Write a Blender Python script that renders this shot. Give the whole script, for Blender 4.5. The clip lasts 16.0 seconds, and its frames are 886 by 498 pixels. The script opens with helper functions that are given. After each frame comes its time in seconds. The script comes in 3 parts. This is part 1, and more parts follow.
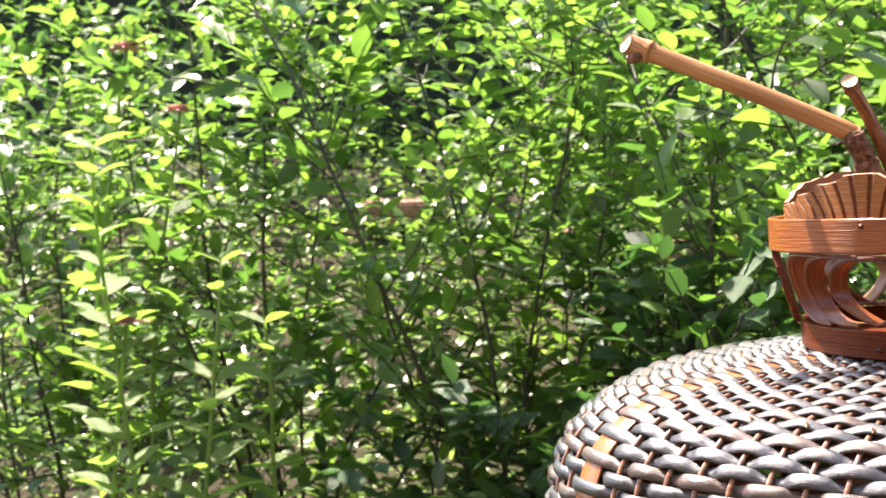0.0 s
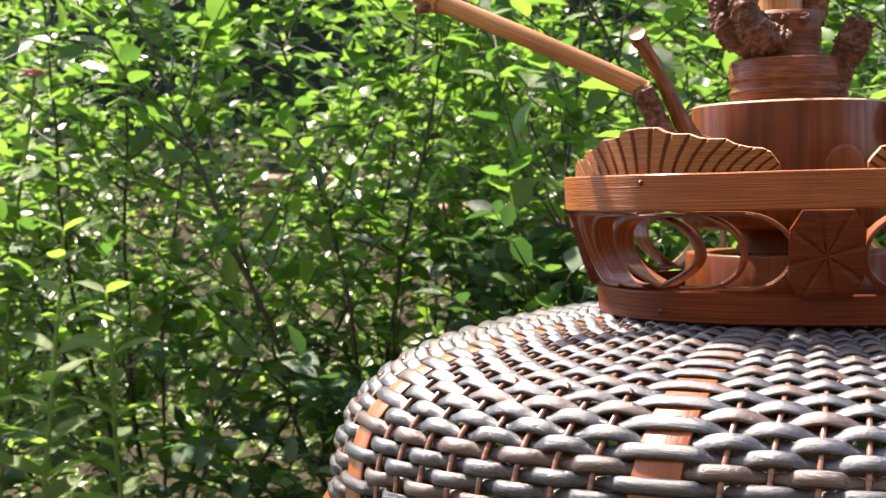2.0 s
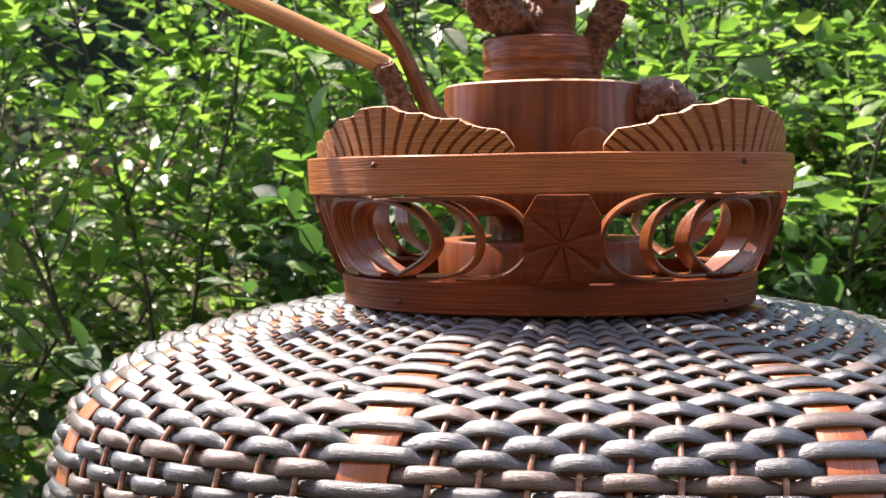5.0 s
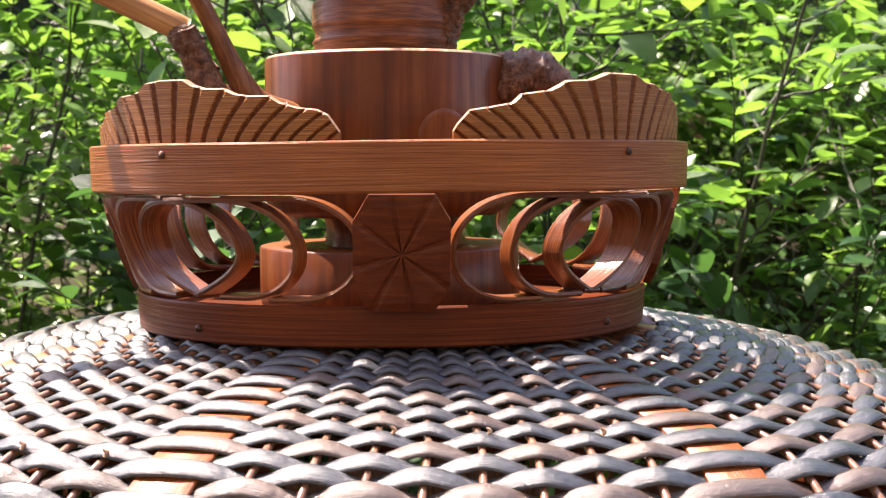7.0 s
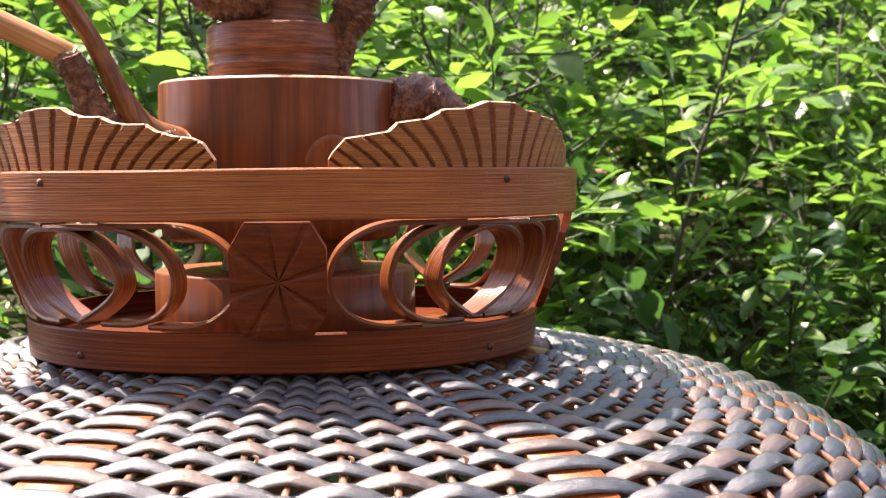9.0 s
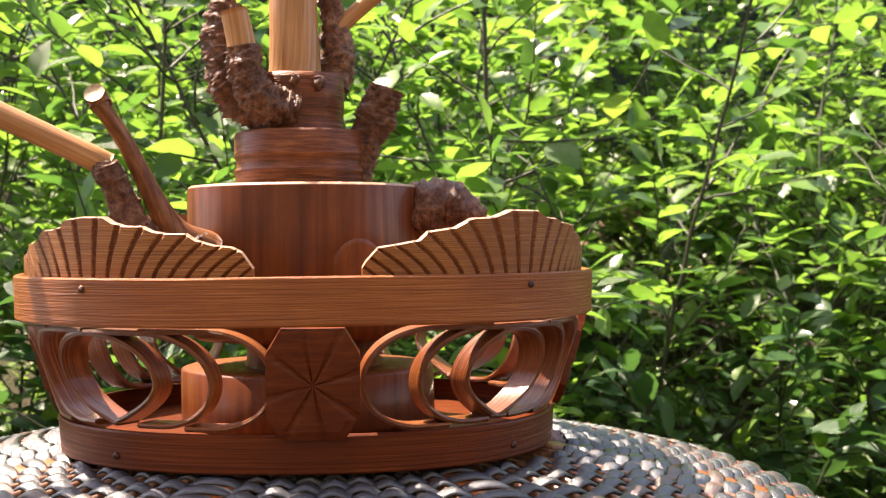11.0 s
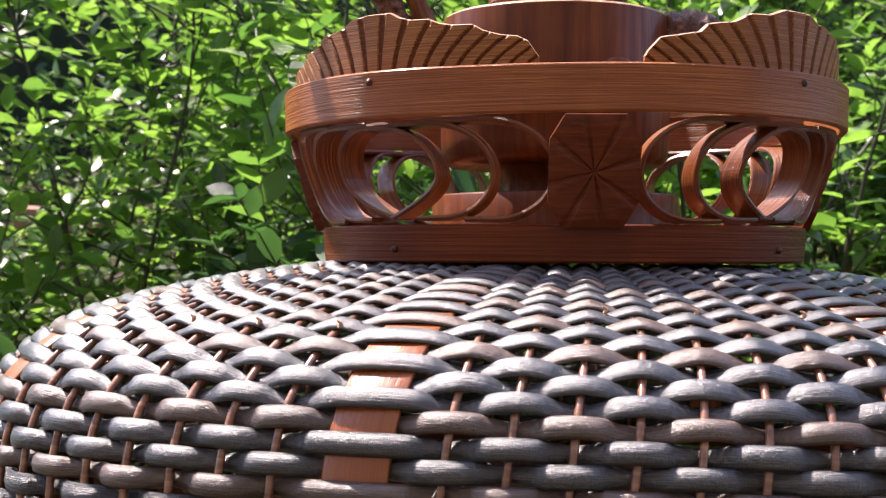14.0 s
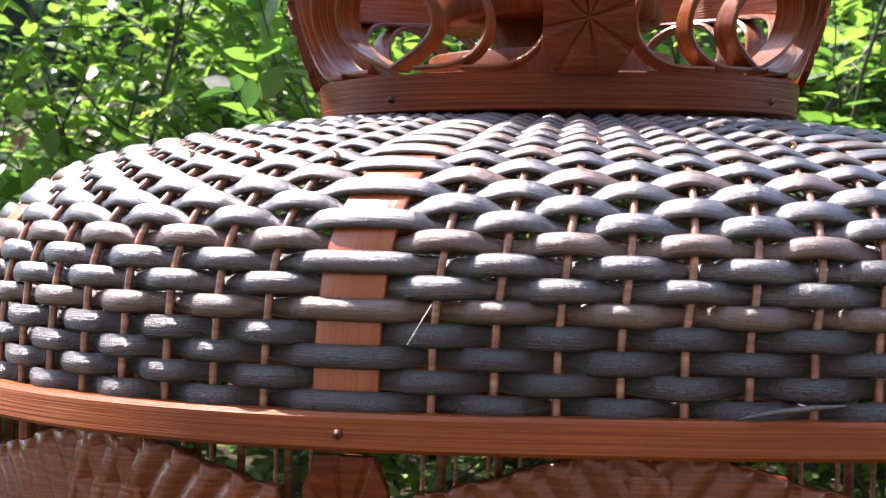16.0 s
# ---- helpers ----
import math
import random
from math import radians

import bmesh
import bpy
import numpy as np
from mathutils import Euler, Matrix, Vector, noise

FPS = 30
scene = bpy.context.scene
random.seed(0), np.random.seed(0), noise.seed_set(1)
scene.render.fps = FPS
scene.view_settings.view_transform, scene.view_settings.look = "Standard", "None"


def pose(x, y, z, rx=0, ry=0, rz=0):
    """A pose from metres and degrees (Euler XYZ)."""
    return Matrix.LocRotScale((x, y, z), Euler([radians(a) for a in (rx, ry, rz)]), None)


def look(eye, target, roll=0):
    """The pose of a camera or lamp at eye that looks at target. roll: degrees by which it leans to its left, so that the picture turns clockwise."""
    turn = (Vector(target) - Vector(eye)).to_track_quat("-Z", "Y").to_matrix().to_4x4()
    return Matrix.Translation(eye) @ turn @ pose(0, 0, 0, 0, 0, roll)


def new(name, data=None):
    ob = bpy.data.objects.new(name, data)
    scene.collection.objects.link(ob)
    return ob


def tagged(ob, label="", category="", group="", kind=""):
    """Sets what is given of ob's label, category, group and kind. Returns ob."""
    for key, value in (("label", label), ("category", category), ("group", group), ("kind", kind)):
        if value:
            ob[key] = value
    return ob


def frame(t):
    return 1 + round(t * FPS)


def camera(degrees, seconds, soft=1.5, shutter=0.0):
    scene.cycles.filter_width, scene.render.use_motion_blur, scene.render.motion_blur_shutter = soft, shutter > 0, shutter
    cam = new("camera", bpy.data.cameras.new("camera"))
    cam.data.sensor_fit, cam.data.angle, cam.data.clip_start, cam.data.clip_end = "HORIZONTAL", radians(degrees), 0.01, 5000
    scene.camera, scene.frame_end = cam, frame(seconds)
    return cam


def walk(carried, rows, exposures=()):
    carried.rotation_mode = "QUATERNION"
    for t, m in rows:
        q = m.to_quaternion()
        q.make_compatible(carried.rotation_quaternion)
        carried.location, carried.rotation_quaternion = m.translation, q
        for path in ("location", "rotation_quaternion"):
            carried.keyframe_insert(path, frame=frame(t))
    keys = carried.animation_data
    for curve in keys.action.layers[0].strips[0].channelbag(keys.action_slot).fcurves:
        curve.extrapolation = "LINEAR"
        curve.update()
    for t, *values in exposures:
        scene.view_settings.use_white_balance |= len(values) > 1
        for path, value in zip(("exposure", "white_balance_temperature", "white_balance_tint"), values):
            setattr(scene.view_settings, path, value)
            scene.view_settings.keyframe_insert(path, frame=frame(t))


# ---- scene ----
cam = camera(39.5, 16.0, soft=1.1)
cam.data.dof.use_dof = True
cam.data.dof.focus_distance = 0.42
cam.data.dof.aperture_fstop = 38
PATH = [
    (0, (-0.0818, -0.7132, 0.0833), (-0.7081, 1.1852, 0.0220), -1.61),
    (0.5, (-0.0711, -0.6832, 0.0742), (-0.6595, 1.2272, 0.0107), -1.34),
    (1, (-0.0552, -0.6730, 0.0703), (-0.6087, 1.2474, -0.0060), -1.30),
    (1.5, (-0.0343, -0.6696, 0.0683), (-0.5599, 1.2581, -0.0191), -1.14),
    (2, (-0.0204, -0.6673, 0.0680), (-0.5313, 1.2642, -0.0242), -1.09),
    (2.5, (-0.0162, -0.6651, 0.0666), (-0.4978, 1.2739, -0.0231), -0.88),
    (3, (-0.0098, -0.6540, 0.0662), (-0.4611, 1.2923, -0.0259), -0.82),
    (3.5, (0.0071, -0.6485, 0.0641), (-0.4105, 1.3053, -0.0269), -0.72),
    (4, (0.0207, -0.6456, 0.0617), (-0.3615, 1.3152, -0.0324), -0.66),
    (6.5, (0.0322, -0.5356, 0.0688), (-0.1035, 1.4548, -0.0713), -0.51),
    (7, (0.0379, -0.5077, 0.0673), (-0.0648, 1.4848, -0.0727), -0.48),
    (7.5, (0.0502, -0.5036, 0.0661), (-0.0361, 1.4903, -0.0645), -0.47),
    (8, (0.0622, -0.5038, 0.0671), (-0.0172, 1.4898, -0.0718), -0.51),
    (8.5, (0.0690, -0.5053, 0.0695), (0.0003, 1.4888, -0.0669), -0.50),
    (11, (0.0516, -0.5256, 0.0859), (0.0358, 1.4743, 0.0736), -0.52),
    (11.5, (0.0338, -0.5263, 0.0892), (-0.0178, 1.4730, 0.0827), -0.57),
    (12, (-0.0031, -0.5267, 0.0765), (-0.1385, 1.4687, 0.0623), -0.26),
    (12.5, (-0.0224, -0.5265, 0.0675), (-0.1854, 1.4666, 0.0373), -0.13),
    (13, (-0.0268, -0.5283, 0.0314), (-0.2077, 1.4635, 0.0270), -0.03),
    (13.5, (-0.0169, -0.5328, 0.0085), (-0.2146, 1.4571, 0.0418), 0.12),
    (14, (-0.0080, -0.5405, 0.0076), (-0.1967, 1.4505, 0.0206), 0.21),
    (14.5, (-0.0060, -0.5426, -0.0037), (-0.1878, 1.4491, -0.0079), 0.25),
    (15, (-0.0040, -0.5439, -0.0127), (-0.1934, 1.4466, -0.0575), 0.18),
    (15.5, (-0.0059, -0.5464, -0.0178), (-0.1881, 1.4440, -0.0884), 0.22),
    (16, (-0.0069, -0.5462, -0.0247), (-0.1903, 1.4434, -0.1139), 0.17),
]
walk(cam, [(t, look(eye, target, roll)) for t, eye, target, roll in PATH], [(0.0, 2.55, 7100, 20), (0.5, 2.55, 7100, 20), (1.5, 2.3, 7100, 20), (3.0, 1.9, 7000, 20), (3.5, 1.74, 7000, 20), (4.0, 2.13, 7000, 20), (4.2, 2.16, 7000, 20), (6.5, 2.25, 7000, 23), (7.0, 2.32, 7100, 23), (8.7, 2.37, 7100, 23), (11.0, 2.38, 7700, 22), (12.0, 2.24, 7500, 23), (12.5, 2.12, 7400, 23), (13.5, 1.92, 6800, 24), (15.0, 1.88, 6600, 23), (16.0, 2.48, 6500, 24)])

# ---- light ----
SUN_DIR = Vector((-0.41, 0.225, 0.885)).normalized()
world = bpy.data.worlds.new("world")
scene.world = world
world.use_nodes = True
wn = world.node_tree
sky = wn.nodes.new("ShaderNodeTexSky")
sky.sky_type = "NISHITA"
sky.sun_disc = False
sky.sun_elevation = math.asin(SUN_DIR.z)
sky.sun_rotation = math.atan2(SUN_DIR.x, SUN_DIR.y)
wn.links.new(sky.outputs[0], wn.nodes["Background"].inputs[0])
wn.nodes["Background"].inputs[1].default_value = 0.12
sun = new("sun", bpy.data.lights.new("sun", "SUN"))
sun.data.energy = 4.3
sun.data.angle = radians(0.6)
sun.data.color = (1.0, 0.94, 0.84)
sun.matrix_world = look(SUN_DIR * 6, (0, 0, 0))


# ---- materials ----
class Mat:
    """A small builder of node materials."""

    def __init__(self, name, rough=0.5, spec=0.5, coat=0.0):
        self.m = bpy.data.materials.new(name)
        self.m.use_nodes = True
        self.t = self.m.node_tree
        self.b = self.t.nodes["Principled BSDF"]
        self.b.inputs["Roughness"].default_value = rough
        self.b.inputs["Specular IOR Level"].default_value = spec
        self.b.inputs["Coat Weight"].default_value = coat
        self.b.inputs["Coat Roughness"].default_value = 0.18

    def node(self, kind, **kw):
        n = self.t.nodes.new(kind)
        for k, v in kw.items():
            n.inputs[k.replace("_", " ")].default_value = v
        return n

    def link(self, a, b):
        self.t.links.new(a, b)

    def coords(self, kind="Object", scale=(1, 1, 1)):
        c = self.t.nodes.new("ShaderNodeTexCoord")
        mp = self.t.nodes.new("ShaderNodeMapping")
        mp.inputs["Scale"].default_value = scale
        self.link(c.outputs[kind], mp.inputs["Vector"])
        return mp.outputs[0]

    def noise(self, vec, scale, detail=4.0, rough=0.55):
        n = self.node("ShaderNodeTexNoise", Scale=scale, Detail=detail, Roughness=rough)
        self.link(vec, n.inputs["Vector"])
        return n.outputs["Fac"]

    def ramp(self, fac, stops):
        r = self.t.nodes.new("ShaderNodeValToRGB")
        els = r.color_ramp.elements
        while len(els) < len(stops):
            els.new(0.5)
        for e, (p, c) in zip(els, stops):
            e.position, e.color = p, (*c, 1)
        self.link(fac, r.inputs[0])
        return r.outputs[0]

    def mix(self, fac, a, b, blend="MIX"):
        m = self.t.nodes.new("ShaderNodeMix")
        m.data_type, m.blend_type = "RGBA", blend
        for sock, v in ((m.inputs[0], fac), (m.inputs[6], a), (m.inputs[7], b)):
            if isinstance(v, (int, float)):
                sock.default_value = v
            elif isinstance(v, tuple):
                sock.default_value = (*v, 1)
            else:
                self.link(v, sock)
        return m.outputs[2]

    def colour(self, c):
        self.link(c, self.b.inputs["Base Color"])

    def bump(self, h, dist, strength=1.0, coat=False):
        n = self.node("ShaderNodeBump", Strength=strength, Distance=dist)
        self.link(h, n.inputs["Height"])
        self.link(n.outputs[0], self.b.inputs["Normal"])
        if coat:
            self.link(n.outputs[0], self.b.inputs["Coat Normal"])


def wood(name, dark, mid, light, grain=(8, 900, 900), kind="UV", rough=0.38, coat=0.25, blotch=18.0, spec=0.2, relief=0.0005):
    """Varnished bamboo or wood, with fibres along u."""
    m = Mat(name, rough, spec, coat)
    v = m.coords(kind, grain)
    fib = m.noise(v, 1.0, 5, 0.6)
    big = m.noise(m.coords("Object"), blotch, 3)
    c = m.ramp(fib, [(0.30, dark), (0.5, mid), (0.72, light)])
    c = m.mix(m.ramp(big, [(0.38, (0, 0, 0)), (0.66, (0.55, 0.55, 0.55))]), c, dark)
    m.colour(c)
    m.bump(fib, relief, 0.8)
    r = m.ramp(fib, [(0.3, (rough + 0.2,) * 3), (0.7, (rough - 0.05,) * 3)])
    m.link(r, m.b.inputs["Roughness"])
    return m.m


BAMBOO = wood("varnished_bamboo", (0.170, 0.043, 0.008), (0.250, 0.072, 0.013), (0.37, 0.130, 0.032), grain=(24, 1300, 1300), rough=0.36, coat=0.12, blotch=30, spec=0.22, relief=0.0010)
LOOP = wood("bent_bamboo", (0.060, 0.012, 0.003), (0.200, 0.050, 0.009), (0.42, 0.155, 0.042), grain=(14, 1200, 1200), rough=0.30, coat=0.45, spec=0.25, relief=0.0010)
BAMBOO_RED = wood("red_brown_bamboo", (0.058, 0.010, 0.002), (0.100, 0.019, 0.003), (0.160, 0.038, 0.008), grain=(16, 1000, 1000), rough=0.38, coat=0.10, spec=0.12, blotch=34)
CREST = wood("pale_bamboo", (0.15, 0.050, 0.013), (0.26, 0.095, 0.024), (0.42, 0.190, 0.060), grain=(18, 2000, 2000), blotch=30, coat=0.05)
# Groove faces: stain, with the shade of the cut put into the colour too.
GROOVE_DARK = wood("groove_stain_shade", (0.080, 0.022, 0.006), (0.125, 0.036, 0.009), (0.18, 0.056, 0.015), rough=0.5, coat=0.03)
CARVED = wood("carved_wood", (0.066, 0.012, 0.003), (0.100, 0.020, 0.004), (0.150, 0.036, 0.009), grain=(60, 500, 500), coat=0.12, spec=0.14)
SLAT = wood("flat_slat", (0.17, 0.038, 0.006), (0.29, 0.078, 0.013), (0.40, 0.125, 0.026), grain=(1400, 12, 12), rough=0.34, coat=0.6, spec=0.35)
SLAT.node_tree.nodes["Principled BSDF"].inputs["Coat Roughness"].default_value = 0.34
RIM = wood("rim_bamboo", (0.120, 0.028, 0.006), (0.185, 0.047, 0.010), (0.28, 0.088, 0.022), grain=(14, 1300, 1300), rough=0.34, coat=0.15, spec=0.15)
FRIEZE = wood("carved_frieze", (0.075, 0.016, 0.005), (0.140, 0.034, 0.010), (0.24, 0.074, 0.024), grain=(40, 900, 900), rough=0.28, coat=0.6)
STAKE = wood("thin_stake", (0.090, 0.036, 0.019), (0.22, 0.098, 0.055), (0.44, 0.26, 0.165), grain=(300, 10, 10), rough=0.3, coat=0.8)
TWIG = wood("twig_bamboo", (0.22, 0.095, 0.034), (0.40, 0.195, 0.075), (0.54, 0.31, 0.14), grain=(14, 500, 500), coat=0.15)
PALE = wood("cut_end", (0.42, 0.30, 0.18), (0.62, 0.50, 0.34), (0.74, 0.64, 0.48), kind="Object", grain=(500, 500, 500), coat=0)
# Pale tone painted as the sun's glint on edges; also colours the resin bits.
LIT_EDGE_RESIN = wood("lit_edge_and_resin", (0.26, 0.13, 0.07), (0.42, 0.25, 0.15), (0.55, 0.38, 0.26), kind="Object", grain=(400, 400, 400), coat=0.3)
STUMP = wood("stump_wood", (0.064, 0.014, 0.003), (0.115, 0.027, 0.005), (0.170, 0.048, 0.010), grain=(260, 260, 12), kind="Object", rough=0.38, coat=0.20, spec=0.15, blotch=40, relief=0.0002)
SCAR = wood("scar_wood", (0.12, 0.030, 0.006), (0.155, 0.043, 0.009), (0.20, 0.062, 0.014), grain=(300, 300, 60), kind="Object", rough=0.42, coat=0.2, relief=0.0002)
ROOTLET = wood("rootlet_bark", (0.075, 0.024, 0.009), (0.19, 0.070, 0.024), (0.32, 0.145, 0.058), grain=(60, 400, 400), rough=0.4, coat=0.15, blotch=90, relief=0.001)
RING = wood("node_wood", (0.055, 0.016, 0.006), (0.150, 0.042, 0.011), (0.23, 0.078, 0.023), grain=(70, 70, 800), kind="Object", rough=0.4, coat=0.12, blotch=70, relief=0.0012)


def bark_mat():
    m = Mat("root_bark", 0.42, 0.45, 0.15)
    v = m.coords("Object")
    a = m.noise(v, 300, 6, 0.7)
    b = m.noise(v, 42, 4)
    c = m.ramp(a, [(0.32, (0.030, 0.009, 0.004)), (0.48, (0.21, 0.075, 0.028)), (0.68, (0.46, 0.24, 0.125))])
    m.colour(m.mix(m.ramp(b, [(0.4, (0, 0, 0)), (0.62, (0.5, 0.5, 0.5))]), c, (0.060, 0.018, 0.008)))
    m.bump(m.mix(0.4, a, b), 0.009, 1.0)
    return m.m


BARK = bark_mat()


def strand_mat(name, dark, mid, light, relief=0.0010, coat=0.7):
    """Dyed, smoked rattan with a soft sheen; fibres run along it."""
    m = Mat(name, 0.45, 0.4, coat)
    m.b.inputs["Coat IOR"].default_value = 1.7
    m.b.inputs["Coat Roughness"].default_value = 0.26
    fib = m.noise(m.coords("UV", (90, 2600, 1)), 1.0, 5, 0.65)
    spot = m.noise(m.coords("Object"), 600, 5, 0.7)
    wide = m.noise(m.coords("Object"), 14, 3)
    c = m.ramp(fib, [(0.28, dark), (0.52, mid), (0.76, light)])
    c = m.mix(m.ramp(spot, [(0.48, (0, 0, 0)), (0.78, (0.6, 0.6, 0.6))]), c, light)
    c = m.mix(m.ramp(wide, [(0.4, (0, 0, 0)), (0.7, (0.6, 0.6, 0.6))]), c, dark)
    m.colour(c)
    m.bump(m.mix(0.65, fib, spot), relief, 0.9, True)
    m.link(m.ramp(spot, [(0.3, (0.32,) * 3), (0.7, (0.52,) * 3)]), m.b.inputs["Roughness"])
    return m.m


GREY = strand_mat("grey_rattan", (0.006, 0.006, 0.008), (0.023, 0.025, 0.030), (0.115, 0.122, 0.140), 0.0008, 0.75)
BLACK = strand_mat("black_rattan", (0.004, 0.004, 0.005), (0.012, 0.0125, 0.015), (0.070, 0.073, 0.083), 0.0018, 0.6)
BROWN = strand_mat("brown_rattan", (0.030, 0.018, 0.013), (0.080, 0.050, 0.038), (0.170, 0.118, 0.092), 0.0008, 0.60)


def plain(name, col, rough=0.5, metal=0.0, var=0.4, scale=300):
    m = Mat(name, rough)
    m.b.inputs["Metallic"].default_value = metal
    n = m.noise(m.coords("Object"), scale, 4)
    m.colour(m.ramp(n, [(0.3, tuple(c * (1 - var) for c in col)), (0.7, tuple(min(1, c * (1 + var)) for c in col))]))
    m.bump(n, 0.0004)
    return m.m


FIBRE = plain("dry_fibre", (0.42, 0.38, 0.31), 0.6)
NAIL = plain("rusty_nail", (0.060, 0.024, 0.014), 0.5, 0.4)


def leaf_mat(name, lo, hi, yellow=0.015, glow=0.46, rough=0.34, single=False):
    """A thin leaf: a waxy upper face, and light that comes through."""
    m = Mat(name, rough, 0.55)
    if single:
        rnd = m.t.nodes.new("ShaderNodeObjectInfo").outputs["Random"]
    else:
        rnd = m.t.nodes.new("ShaderNodeNewGeometry").outputs["Random Per Island"]
    c = m.ramp(rnd, [(0.0, lo), (0.62, hi), (1 - yellow, tuple(min(1, x * 1.25) for x in hi)), (1.0, (0.13, 0.185, 0.045))])
    veins = m.noise(m.coords("Object"), 130, 4)
    c = m.mix(m.ramp(veins, [(0.35, (0, 0, 0)), (0.7, (0.45, 0.45, 0.45))]), c, lo)
    m.colour(c)
    m.bump(veins, 0.0012, 0.5)
    tr = m.t.nodes.new("ShaderNodeBsdfTranslucent")
    thru = m.mix(1.0, c, (2.15, 2.2, 1.15), "MULTIPLY")
    m.link(thru, tr.inputs[0])
    mx = m.t.nodes.new("ShaderNodeMixShader")
    mx.inputs[0].default_value = glow
    m.link(m.b.outputs[0], mx.inputs[1])
    m.link(tr.outputs[0], mx.inputs[2])
    m.link(mx.outputs[0], m.t.nodes["Material Output"].inputs[0])
    return m.m


LEAF = leaf_mat("shrub_leaf", (0.040, 0.100, 0.027), (0.108, 0.200, 0.046))
LEAF_ONE = leaf_mat("shrub_leaf_single", (0.036, 0.092, 0.026), (0.098, 0.182, 0.044), yellow=0.003, single=True)
HEDGE = leaf_mat("hedge_leaf", (0.032, 0.084, 0.024), (0.075, 0.165, 0.038), yellow=0.01, glow=0.45, rough=0.32)
COVER = leaf_mat("ground_cover_leaf", (0.090, 0.170, 0.042), (0.170, 0.260, 0.070), glow=0.45)
# Leaf green darkened to imitate the shadow of the taller shrubs.
SHADED_LEAF = leaf_mat("broad_shaded_leaf", (0.020, 0.058, 0.024), (0.036, 0.090, 0.032), yellow=0.01, glow=0.32, rough=0.34)
TALL = leaf_mat("tall_plant_leaf", (0.08, 0.15, 0.04), (0.13, 0.21, 0.06), glow=0.5)
STEM = plain("shrub_stem", (0.032, 0.036, 0.018), 0.6)
DRY = plain("dry_stem", (0.16, 0.09, 0.055), 0.8, scale=120)
PETAL = plain("pink_petal", (0.80, 0.38, 0.40), 0.5)


def soil_mat():
    m = Mat("soil", 0.95, 0.2)
    v = m.coords("Object")
    a = m.noise(v, 9, 6, 0.65)
    b = m.noise(v, 120, 4)
    c = m.ramp(a, [(0.35, (0.018, 0.015, 0.009)), (0.5, (0.030, 0.028, 0.014)), (0.65, (0.028, 0.036, 0.012))])
    m.colour(m.mix(0.3, c, m.ramp(b, [(0.3, (0.03, 0.025, 0.012)), (0.7, (0.075, 0.06, 0.035))])))
    m.bump(b, 0.01)
    return m.m


SOIL = soil_mat()
# Tone chosen for how much light the added wall throws back.
LIGHT_WALL = plain("light_wall_surface", (0.38, 0.32, 0.26), 0.9, var=0.12, scale=8)
# Near-black green that stands in for the hedge's shaded inside.
BACKING = plain("hedge_core", (0.012, 0.022, 0.010), 0.9, scale=20)
BRICK = plain("old_brick", (0.24, 0.13, 0.09), 0.9, scale=60)


# ---- mesh helpers ----
def mesh_ob(name, verts, faces, mats, parent=None, uvs=None, idx=None, smooth=True):
    me = bpy.data.meshes.new(name)
    me.from_pydata([tuple(v) for v in verts], [], faces)
    for m in (mats if isinstance(mats, (list, tuple)) else [mats]):
        me.materials.append(m)
    if uvs is not None:
        layer = me.uv_layers.new(name="UVMap")
        loops = np.empty(len(me.loops), dtype=np.int32)
        me.loops.foreach_get("vertex_index", loops)
        layer.data.foreach_set("uv", np.asarray(uvs, dtype=np.float32)[loops].ravel())
    if idx is not None:
        me.polygons.foreach_set("material_index", np.asarray(idx, dtype=np.int32))
    me.polygons.foreach_set("use_smooth", np.full(len(me.polygons), smooth))
    me.update()
    ob = new(name, me)
    ob.parent = parent
    return ob


def sheet(rows, cols, closed_u=False, closed_v=False):
    """Quads of a grid of rows x cols vertices."""
    f = []
    for i in range(rows if closed_u else rows - 1):
        for j in range(cols if closed_v else cols - 1):
            a, b = i * cols + j, ((i + 1) % rows) * cols + j
            c, d = ((i + 1) % rows) * cols + (j + 1) % cols, i * cols + (j + 1) % cols
            f.append((a, b, c, d))
    return f


def tube(name, pts, radii, mat, parent, sides=10, lump=0.0, seed=0, caps=True, cap_mat=None, flat=1.0):
    """A tube along points; lump roughens it like bark."""
    pts = [Vector(p) for p in pts]
    n = len(pts)
    verts, uvs, s = [], [], 0.0
    side = None
    for i, p in enumerate(pts):
        t = (pts[min(i + 1, n - 1)] - pts[max(i - 1, 0)]).normalized()
        if side is None:
            side = t.cross(Vector((0.3, 1, 0.2))).normalized()
        side = (side - t * side.dot(t)).normalized()
        up = t.cross(side)
        if i:
            s += (p - pts[i - 1]).length
        for k in range(sides):
            a = 2 * math.pi * k / sides
            d = side * math.cos(a) + up * math.sin(a) * flat
            r = radii[i]
            if lump:
                q = (p + d * r) * 130 + Vector((seed * 7.1, 0, 0))
                r *= 1 + lump * (noise.noise(q) + 0.7 * noise.noise(q * 2.3) + 0.9 * abs(noise.noise(q * 4.1)) + 0.5 * abs(noise.noise(q * 9.3)) - 0.35)
            verts.append(p + d * r)
            uvs.append((s, radii[i] * a))
    faces = sheet(n, sides, False, True)
    idx = [0] * len(faces)
    if caps:
        faces += [tuple(range(sides))[::-1], tuple(range((n - 1) * sides, n * sides))]
        idx += [1 if cap_mat else 0] * 2
    return mesh_ob(name, verts, faces, [mat, cap_mat] if cap_mat else mat, parent, uvs, idx)


